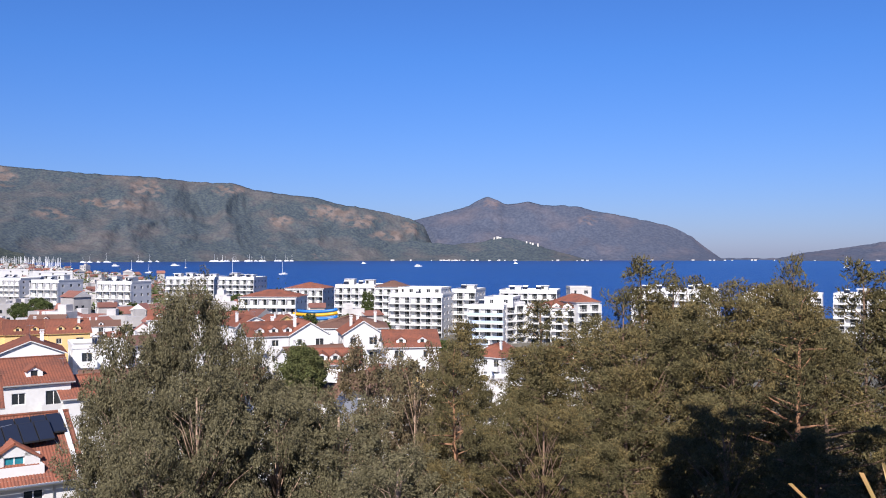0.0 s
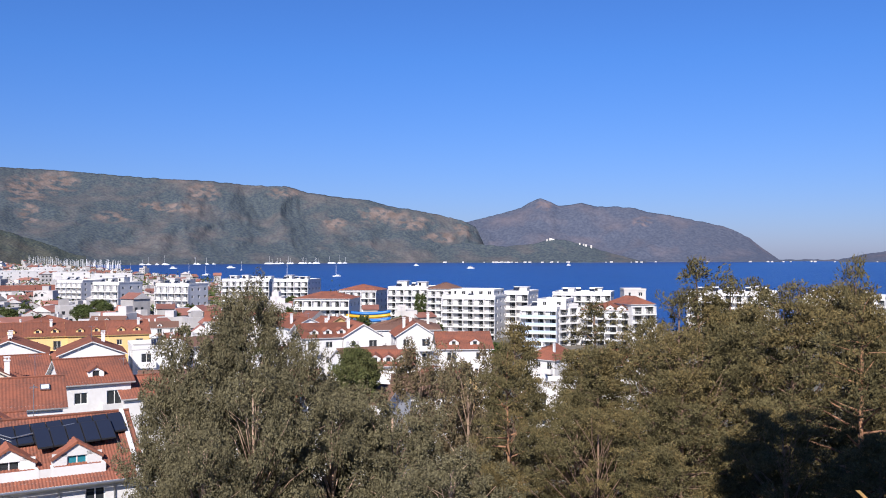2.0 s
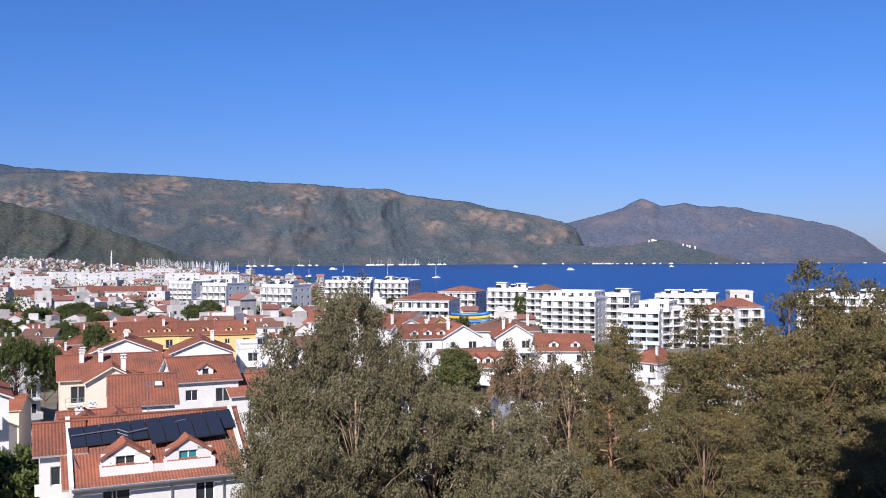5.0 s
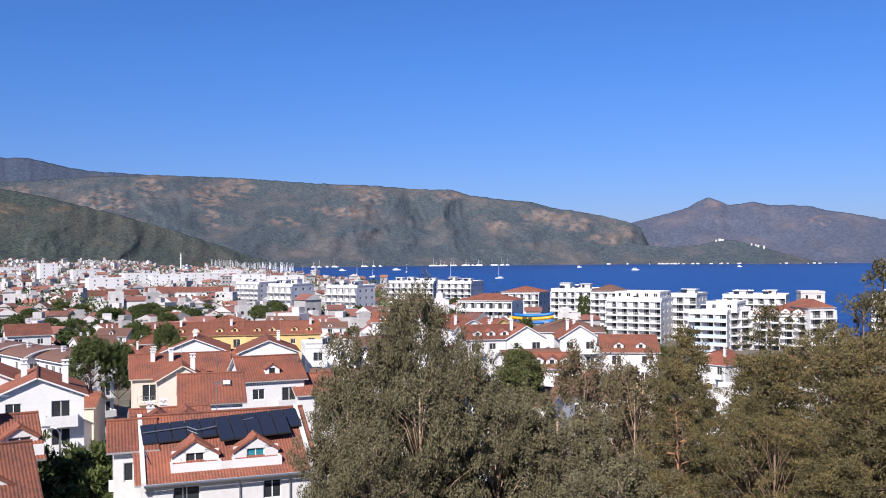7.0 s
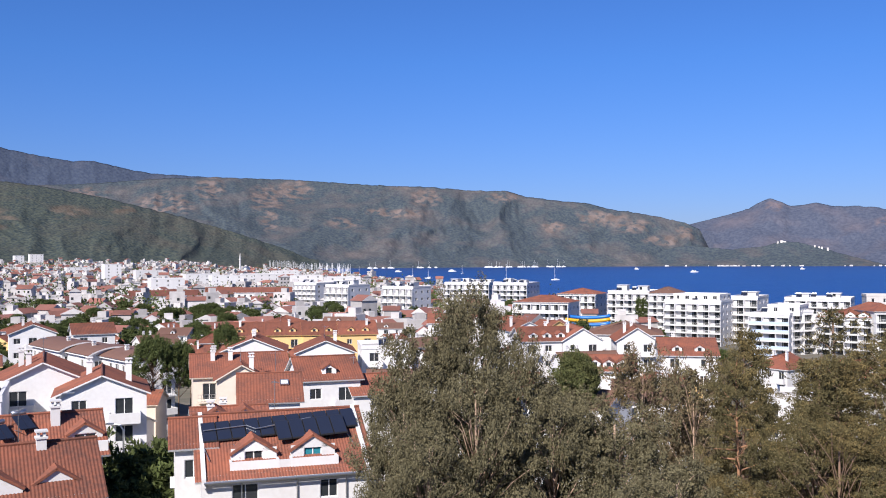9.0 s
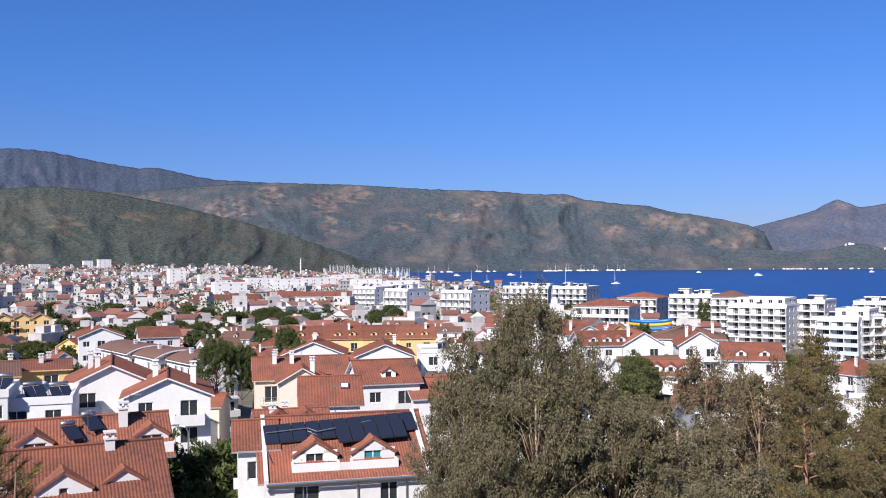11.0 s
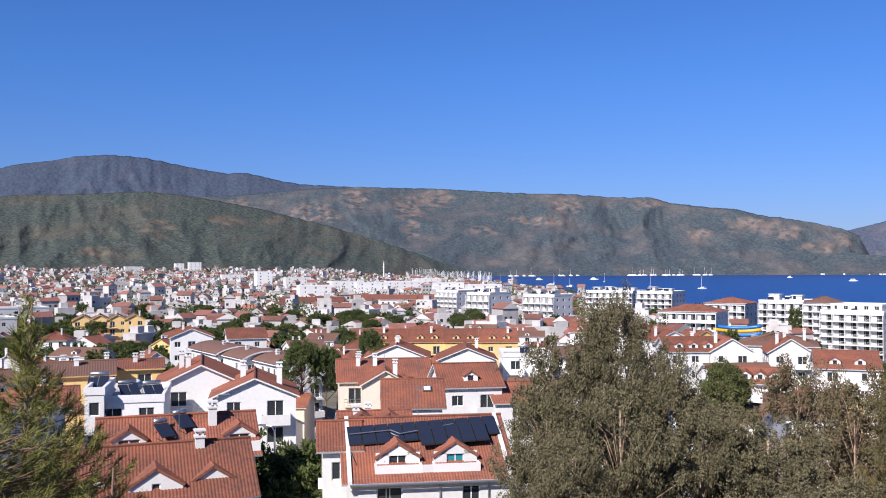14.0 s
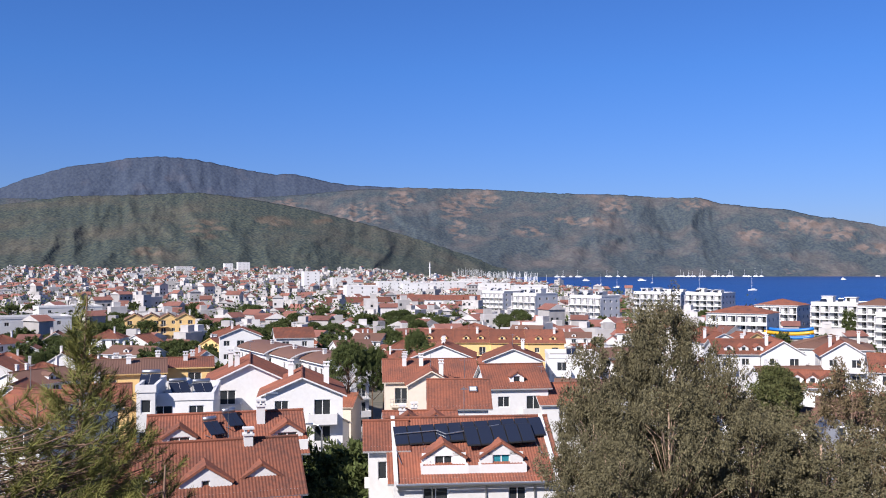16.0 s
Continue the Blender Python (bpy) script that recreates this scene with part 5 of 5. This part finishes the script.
ROWS = ((0.8, 46.0, 28.4, 0, 0.7), (3.2, 41.0, 25.0, 1, 0.9), (5.2, 44.0, 27.0, 2, 1.0), (7.6, 38.5, 27.0, 3, 1.0), (9.6, 45.0, 28.2, 1, 1.0), (11.0, 49.0, 29.6, 0, 0.8), (12.8, 42.5, 29.4, 2, 0.95), (15.4, 46.5, 30.2, 1, 1.0), (18.0, 48.8, 30.1, 3, 0.95), (16.2, 38.5, 28.6, 0, 0.9), (20.4, 43.5, 29.8, 2, 1.0), (22.5, 37.0, 29.9, 1, 1.0), (19.0, 33.0, 27.6, 3, 0.9), (10.6, 33.0, 26.2, 1, 0.9), (6.0, 32.5, 25.2, 0, 1.0), (2.6, 29.5, 24.0, 2, 1.0), (9.0, 27.0, 23.6, 3, 1.0), (14.0, 27.5, 25.4, 2, 1.0), (17.5, 25.5, 26.0, 0, 0.9), (4.6, 51.5, 26.5, 3, 0.9), (24.5, 46.0, 30.4, 0, 1.0), (27.0, 39.0, 30.5, 3, 1.0), (9.5, 36.0, 26.0, 2, 1.0), (4.0, 36.5, 25.6, 1, 1.0), (12.5, 30.5, 26.0, 0, 1.0), (20.5, 29.5, 27.5, 2, 1.0), (8.5, 52.0, 27.3, 1, 1.0), (14.0, 53.0, 29.0, 0, 1.0), (0.0, 34.0, 24.2, 3, 0.9), (-1.0, 66.0, 22.0, 1, 0.8), (3.5, 72.0, 22.0, 2, 0.9), (7.5, 80.0, 21.0, 0, 1.0), (12.0, 68.0, 24.0, 3, 1.0), (18.0, 70.0, 24.5, 1, 1.0), (26.0, 62.0, 27.0, 2, 1.0))
for i, (x, y, top, k, fat) in enumerate(ROWS):
    plant(pines[k], x, y, top, i * 67, fat, 17)
open_pine = tree("pine_tree", "open-crowned pine with a bare orange-brown trunk", 17, 3.6, 64, 480, 0.165, 0.044, PINE, PINEBARK, 206, low=0.5, shape="cone", clump=0.8, flat=0.5, gaps=0.3, up=0.5, trunk=0.27, second=(DRYPINE, 0.75))
plant(open_pine, 13.6, 35.5, 30.2, 40, 0.85, 17)
plant(open_pine, 0.6, 38.6, 28.0, 160, 0.6, 17)
plant(open_pine, 24.0, 42.0, 29.6, 250, 0.85, 17)
plant(sparse, 10.9, 48.8, 31.7, 0, 0.8, 13)
plant(sparse, 9.3, 48.1, 30.2, 70, 0.7, 13)
plant(sparse, 12.2, 49.5, 30.8, 200, 0.7, 13)
plant(sparse, 16.5, 44.0, 31.8, 140, 0.45, 13)
plant(sparse, 19.4, 41.7, 31.6, 250, 0.8, 13)
plant(sparse, 6.9, 61.6, 28.8, 20, 1.0, 13)
plant(sparse, 8.9, 59.4, 27.9, 100, 1.0, 13)
near_pine("young pine with bright needle tufts and a slender leader", -9.51, 7.93, 31.8, 5, 1.0, 420)
near_pine("low bushy pine with dark needle tufts below the terrace", -9.18, 7.03, 30.6, 6, 1.0, 650, 0.55)
near_pine("low bushy pine with dark needle tufts below the terrace", -9.18, 6.33, 31.0, 9, 1.0, 500, 0.55)
near_pine("small pine top with bright needle tufts below the terrace", -7.58, 7.43, 30.0, 7, 0.6, 120, 0.5)
plant(stone, -78.7, 114.9, 20.3, 0, 0.56, 13)
plant(stone, -76.8, 118.6, 19.2, 90, 0.5, 13)
plant(stone, -90.6, 155.5, 19.2, 40, 0.5, 13)
plant(stone, -80.9, 143.8, 17.6, 140, 0.5, 13)
plant(garden, -16.2, 106.8, 20.2, 0, 0.72, 9)
for x, y, s in ((-39.8, 57.5, 1.35), (-42.6, 62.5, 1.3), (-37.4, 52.5, 1.15), (-55.5, 70.0, 1.25), (-46.5, 60.0, 0.8)):
    plant(bushy, x, y, None, x * 9, s)
for x, y in ((-27.5, 352.0), (-29.5, 353.0)):
    plant(cypress, x, y, None, 0, 1.3)
for i, (x, y) in enumerate(SPOTS):
    plant((bushy, stone, bushy, cypress)[i % 4] if i % 9 == 3 else (bushy, stone)[i % 2], x, y, None, i * 50, (0.85 + 0.4 * ((i * 7) % 5) / 5) * (0.62 if i % 2 else 0.9))
rng = np.random.default_rng(3)
GROVES = ((45.5, 54.5, 330, 440, 40), (46.5, 54.5, 225, 340, 44), (40.0, 46.5, 190, 260, 16), (37.0, 43.0, 225, 300, 18), (30.0, 37.0, 210, 330, 18), (27.0, 33.0, 300, 420, 16), (35.0, 54.0, 360, 560, 44))
near_things = taken()
for b0, b1, r0, r1, count in GROVES:
    for i in range(count):
        for attempt in range(12):
            x, y = polar(rng.uniform(b0, b1), rng.uniform(r0, r1))
            if all((x - p) ** 2 + (y - q) ** 2 > 64 for p, q, k in near_things):
                plant((bushy, stone, bushy)[i % 3], x, y, None, i * 40, rng.uniform(1.0, 1.35) * (0.66 if i % 3 == 1 else 1))
                near_things.append((x, y, 5))
                break
blobs = []
for x, y in FAR_SPOTS[90:]:
    k = rng.uniform(0.9, 1.7)
    blobs.append(rng.normal(size=(70, 3)) * (2.0 * k, 2.0 * k, 1.7 * k) + (x, y, ground_z(x, y) + 4.6 * k))
tagged(new("distant_trees", leaf_cloud("distant_trees", np.concatenate(blobs), 1.9, 0.9, STONEPINE, 5)), "dark green trees scattered through the distant town", "trees", kind="stuff")
for i, (x, y) in enumerate(FAR_SPOTS[:90]):
    plant((bushy, stone)[i % 2], x, y, None, i * 50, (0.9 + 0.1 * (i % 4)) * (0.7 if i % 2 else 1))
for p in (*pines, sparse, *gums, rust, stone, bushy, cypress, garden, open_pine):
    for o in (*p.children_recursive, p):
        bpy.data.objects.remove(o)

# ---------- the block behind the terrace, which shades the slope beside it ----------
house("plain white apartment block behind the terrace", 18.0, -14.0, 0, 32.0, 9, 56.6, roof="flat", chimneys=0, balconies=False, base=28.0, seed=90, sides="", name="apartment_block")

# ---------- boats, marina and far shore ----------
BOAT = material("white_boat_hull", (0.8, 0.8, 0.8), 0.35)


def hull(g, length, beam, height, mat=0):
    ring = [(-length / 2, -beam / 2), (length * 0.2, -beam / 2), (length * 0.38, -beam * 0.3), (length / 2, 0), (length * 0.38, beam * 0.3), (length * 0.2, beam / 2), (-length / 2, beam / 2)]
    g.slab([(a, b, height) for a, b in ring], height + 0.4, mat)


def sailing_boat(x, y, yaw, length, mast):
    ob = thing("sailing_boat", pose(x, y, 0, 0, 0, yaw), "white sailing boat at anchor with bare mast", "boat", "boats in the bay")
    g = Geo()
    hull(g, length, length * 0.28, 1.3)
    part("hull", g, BOAT, ob)
    g = Geo()
    g.slab([(-length * 0.25, -length * 0.09, 2.2), (length * 0.12, -length * 0.07, 2.0), (length * 0.12, length * 0.07, 2.0), (-length * 0.25, length * 0.09, 2.2)], 0.9)
    part("cabin", g, BOAT, ob)
    g = Geo()
    g.tube([(0.5, 0, 1.2), (0.5, 0, mast)], [0.22, 0.14], 6)
    g.tube([(0.5, 0, 2.8), (-length * 0.36, 0, 2.8)], [0.22, 0.2], 6)
    part("mast", g, BOAT, ob)


def motor_yacht(x, y, yaw, length):
    ob = thing("motor_yacht", pose(x, y, 0, 0, 0, yaw), "white motor yacht on the blue bay", "boat", "boats in the bay")
    g = Geo()
    hull(g, length, length * 0.26, 2.0)
    part("hull", g, BOAT, ob)
    for k, (a, b, z0, z1) in enumerate(((-0.36, 0.2, 2.0, 4.0), (-0.28, 0.08, 4.0, 5.6))):
        g = Geo()
        g.slab([(a * length, -0.1 * length, z1), (b * length, -0.08 * length, z1), (b * length, 0.08 * length, z1), (a * length, 0.1 * length, z1)], z1 - z0)
        g.slab([(a * length + 0.4, -0.104 * length, z1 - 0.5), (b * length + 0.1, -0.085 * length, z1 - 0.5), (b * length + 0.1, 0.085 * length, z1 - 0.5), (a * length + 0.4, 0.104 * length, z1 - 0.5)], 0.6, 1)
        part("deckhouse", g, [BOAT, GLASS], ob)


def boats():
    rnd = random.Random(5)
    for x, y, mast in ((-245.0, 1405.0, 19), (-300.0, 1310.0, 26), (-590.0, 1740.0, 20), (-930.0, 2060.0, 18), (-560.0, 2000.0, 20), (-770.0, 1900.0, 18), (900.0, 2050.0, 26), (-480, 1500, 15)):
        sailing_boat(x, y, rnd.uniform(0, 360), 14, mast)
    for x, y, k in ((-60.0, 2250.0, 20), (-700.0, 2400.0, 22), (-820.0, 2300.0, 18), (-380.0, 1120.0, 11), (-250.0, 2900.0, 14), (230.0, 2900.0, 13)):
        motor_yacht(x, y, rnd.uniform(-30, 30), k)
    g = Geo()
    for i in range(170):
        b, r = rnd.uniform(22.6, 27.6), rnd.uniform(2150, 2650)
        r = min(r, coast(b) - 20) if b < 26 else r
        x, y = polar(b, r)
        n = len(g.v)
        hull(g, 13, 4, 1.6)
        g.v[n:] = [(x + p[1], y + p[0], p[2]) for p in g.v[n:]]
        g.f[-9:] = [f[::-1] for f in g.f[-9:]]
        z = ground_z(x, y) if b > 26 else 0
        g.tube([(x, y, max(z, 0) + 1), (x, y, max(z, 0) + rnd.uniform(16, 27))], [0.22, 0.2], 4)
    for i in range(46):
        b = rnd.uniform(9.2, 14.2) if i < 34 else rnd.uniform(16, 22)
        r = float(np.interp(b, (0, 10, 24, 30), (4200, 3900, 3500, 3300))) - rnd.uniform(30, 120)
        x, y = polar(b, r)
        n = len(g.v)
        k = rnd.uniform(9, 22)
        hull(g, k, k * 0.25, 2.5)
        g.slab([(-k * 0.3, -2.5, 5), (k * 0.15, -2, 5), (k * 0.15, 2, 5), (-k * 0.3, 2.5, 5)], 3)
        g.v[n:] = [(x + p[0], y + p[1], p[2]) for p in g.v[n:]]
        if rnd.random() < 0.5:
            g.tube([(x, y, 2), (x, y, rnd.uniform(18, 34))], [0.3, 0.25], 4)
    tagged(new("marina_boats", g.mesh("marina_boats", BOAT)), "crowded white yachts and bare masts at the marina", "boats", kind="stuff")
    g = Geo()
    for i in range(48):
        q = rnd.random()
        b = rnd.uniform(-2.2, 1.6) if q < 0.35 else rnd.uniform(-8, 4) if q < 0.6 else rnd.uniform(-16.5, -8) if q < 0.8 else rnd.uniform(-26, -17)
        r, z = (4035 if b > -9 else 4290) - rnd.uniform(0, 12), 0
        if b < -17.5:
            r = 4285
        x, y = polar(b, r)
        w, h = rnd.uniform(4, 13), rnd.uniform(3, 6)
        g.box(x - w / 2, y - 6, -3, x + w / 2, y + 6, h)
    for i in range(9):
        b = rnd.gauss(-3.4, 0.25) if i < 5 else rnd.gauss(-5.4, 0.25)
        x, y = polar(b, 4272.0)
        z = EYE + math.tan(radians(float(np.interp(b, (-5.6, -4.3, -3.4, -2.4), (0.6, 0.95, 1.0, 0.72))))) * 4272
        w = rnd.uniform(3, 6)
        g.box(x - w, y - 4, z - 16, x + w, y + 4, z + rnd.uniform(1, 5))
    tagged(new("far_shore_houses", g.mesh("far_shore_houses", material("far_white_wall", (0.55, 0.53, 0.50), 0.9, second=(0.5, 0.45, 0.4), scale=0.02, fine=0.2, amount=0.7, spread=0.2, island=True, coords="World"))), "small white houses strung along the far shore", "houses", kind="stuff")


boats()

# ---------- landmarks in the town ----------
def minaret(x, y, h):
    z = ground_z(x, y)
    ob = thing("mosque", pose(x, y, z), "small white domed mosque with a slender minaret", "mosque")
    g = Geo()
    g.tube([(0, 0, 0), (0, 0, h * 0.7), (0, 0, h * 0.7), (0, 0, h * 0.73), (0, 0, h * 0.73), (0, 0, h * 0.85), (0, 0, h)], [1.3, 1.1, 1.9, 1.9, 1.0, 0.9, 0.05], 10)
    part("minaret", g, WHITE, ob)
    g = Geo()
    g.box(4, -7, -1, 18, 7, 9)
    part("hall", g, WHITE, ob)
    g = Geo()
    g.tube([(11, 0, 9 + 6 * math.sin(a)) for a in np.linspace(0, 1.5, 7)], [6 * math.cos(a) for a in np.linspace(0, 1.5, 7)], 16)
    part("dome", g, METAL, ob, smooth=True)


minaret(*polar(29.3, 1480), 36)
for b, r, w, top, fl in ((40.7, 1750, 22, 44, 5), (41.6, 1800, 16, 42, 4), (44.2, 1700, 30, 36, 4), (36.6, 900, 15, 29, 6), (34.6, 1000, 26, 22, 4), (31.5, 850, 30, 20, 4), (30.0, 760, 26, 20, 4), (33.5, 700, 24, 19, 4), (47.0, 1300, 24, 26, 4), (38.5, 1250, 28, 24, 4), (28.0, 900, 36, 19, 4), (26.5, 1150, 30, 19, 4), (25.2, 800, 26, 19, 5), (23.0, 700, 26, 19, 5), (52.5, 330, 24, 16, 3), (50.5, 430, 26, 15.5, 3)):
    x, y = polar(b, r)
    house("pale rendered flat-roofed block standing above the roofs", x, y, b + 12, w, 14, top, roof="flat", chimneys=0, balconies=False, seed=int(b * 10), bay=7, sides="", name="apartment_block")


def water_slide():
    x, y = -46.1, 331.8
    z = ground_z(x, y)
    ob = thing("water_slide", pose(x, y, z, 0, 0, 8), "blue and yellow curved water slide beside the hotels", "slide")
    blue = material("blue_plastic", (0.02, 0.16, 0.5), 0.35)
    yellow = material("yellow_plastic", (0.7, 0.36, 0.02), 0.35)
    for k, (m, dz, dy) in enumerate(((blue, 0.0, 0.0), (yellow, 1.3, 1.5), (blue, 2.4, 3.0))):
        g = Geo()
        pts = [(-8 + i * 1.6, dy + 0.9 * math.sin(i * 0.5), 6.4 + dz - 0.28 * i + 0.03 * i * i) for i in range(11)]
        g.tube(pts, [0.6] * 11, 9)
        part("chute", g, m, ob, smooth=True)
    g = Geo()
    for i in range(0, 11, 2):
        g.tube([(-8 + i * 1.6, 1.2, 0), (-8 + i * 1.6, 1.2, 6.4)], [0.15, 0.15], 6)
    part("support", g, METAL, ob)


water_slide()


def street_lamp(x, y, h, yaw):
    ob = thing("street_lamp", pose(x, y, ground_z(x, y) - 0.1, 0, 0, yaw), "slim grey street lamp with a curved arm", "lamp")
    g = Geo()
    g.tube([(0, 0, 0), (0, 0, h - 0.5), (0.25, 0, h - 0.1), (0.8, 0, h)], [0.09, 0.07, 0.05, 0.04], 7)
    part("pole", g, METAL, ob)
    g = Geo()
    g.box(0.7, -0.12, h - 0.06, 1.25, 0.12, h + 0.05)
    part("lamp_head", g, METAL, ob)


street_lamp(-42.4, 58.2, 13.0, 200)
street_lamp(-54.5, 66.0, 14.5, 20)


def satellite_dish(x, y, z, yaw, r=0.6):
    ob = thing("satellite_dish", pose(x, y, z, 0, 0, yaw), "white satellite dish on a short pole", "dish", "satellite dishes")
    g = Geo()
    rings = [(i / 4 * r, 0.22 * (i / 4) ** 2 * r) for i in range(5)]
    g.tube([(0, -b, 0.9 + b * 0.4) for a, b in rings], [max(a, 0.01) for a, b in rings], 14)
    part("reflector", g, FRAME, ob, smooth=True)
    g = Geo()
    g.tube([(0, 0.03, 0.9), (0, 0.1, 0.0)], [0.04, 0.04], 6)
    g.tube([(0, -0.1, 0.55), (0, -0.55, 0.95)], [0.02, 0.02], 5)
    part("mount", g, METAL, ob)


def yucca():
    tan = material("dry_agave_leaf_tip", (0.40, 0.22, 0.09), 0.6, second=(0.20, 0.17, 0.06), scale=3, fine=14, amount=0.9)
    x, y = 2.2, 4.1
    z = ground_z(x, y)
    heart = Vector((0, 0, 30.6 - z))
    ob = thing("agave", pose(x, y, z - 0.1), "agave with long pointed green leaves and tan tips", "plant")
    tips = ((1.5, 4.0, 31.0), (1.9, 4.2, 31.0), (2.1, 4.4, 31.0))
    for i in range(16):
        a, out, hgt = i * 2.4, 0.25 + 0.45 * ((i * 5) % 7) / 7, 1.6 - 0.5 * ((i * 3) % 5) / 5
        g = Geo()
        if i < 3:
            end = Vector(tips[i]) - Vector((x, y, z - 0.1))
            a = math.atan2(end.y, end.x)
            pts = [Vector((0, 0, 0.1)).lerp(heart, k).lerp(heart.lerp(end, k), k) for k in np.linspace(0, 1, 7)]
        else:
            pts = [Vector((math.cos(a) * out * k * k, math.sin(a) * out * k * k, 0.2 + (hgt - 0.2) * k)) for k in np.linspace(0, 1, 7)]
        side = Vector((-math.sin(a), math.cos(a), 0))
        for p, q, w0, w1 in zip(pts, pts[1:], (0.05, 0.055, 0.055, 0.05, 0.04, 0.025), (0.055, 0.055, 0.05, 0.04, 0.025, 0.002)):
            up = Vector((math.cos(a), math.sin(a), 0)) * -0.02
            g.face([p - side * w0, p + up, q + up, q - side * w1])
            g.face([p + up, p + side * w0, q + side * w1, q + up])
        part("leaf", g, tan, ob)


yucca()


# ---------- rooftop clutter ----------
def rooftop_clutter():
    rnd = random.Random(12)
    n = 0
    for ob, w, dep, top, rise, axis, roof in HOUSES[:46]:
        m = ob.matrix_basis
        if m.translation.length > 260 or ob.name.startswith("apartment"):
            continue
        if roof == "flat":
            p = m @ Vector((rnd.uniform(-0.2, 0.2) * w, dep * 0.55, top - 0.2))
            if n % 2:
                water_heater(p.x, p.y, p.z, rnd.uniform(20, 60))
            else:
                satellite_dish(p.x, p.y, p.z, rnd.uniform(20, 60))
        elif roof in ("gable", "hip") and n % 2 == 0 and w > 5:
            lx, ly = (rnd.uniform(-0.35, 0.35) * w, dep / 2) if axis == "x" or roof == "hip" else (0, dep * rnd.uniform(0.3, 0.7))
            if roof == "hip":
                lx *= 0.2
            p = m @ Vector((lx, ly, top + rise + 0.05))
            aerial(p.x, p.y, p.z, rnd.uniform(0, 180))
        n += 1


def aerial(x, y, z, yaw):
    ob = thing("television_aerial", pose(x, y, z, 0, 0, yaw), "thin metal television aerial on a roof ridge", "aerial", "roof aerials")
    g = Geo()
    g.tube([(0, 0, -0.1), (0, 0, 2.2)], [0.03, 0.025], 5)
    part("mast", g, METAL, ob)
    g = Geo()
    g.tube([(-0.6, 0, 2.0), (0.6, 0, 2.0)], [0.02, 0.02], 4)
    for k in range(5):
        g.tube([(-0.5 + k * 0.25, -0.3 + 0.03 * k, 2.02), (-0.5 + k * 0.25, 0.3 - 0.03 * k, 2.02)], [0.012, 0.012], 4)
    part("antenna", g, METAL, ob)


rooftop_clutter()
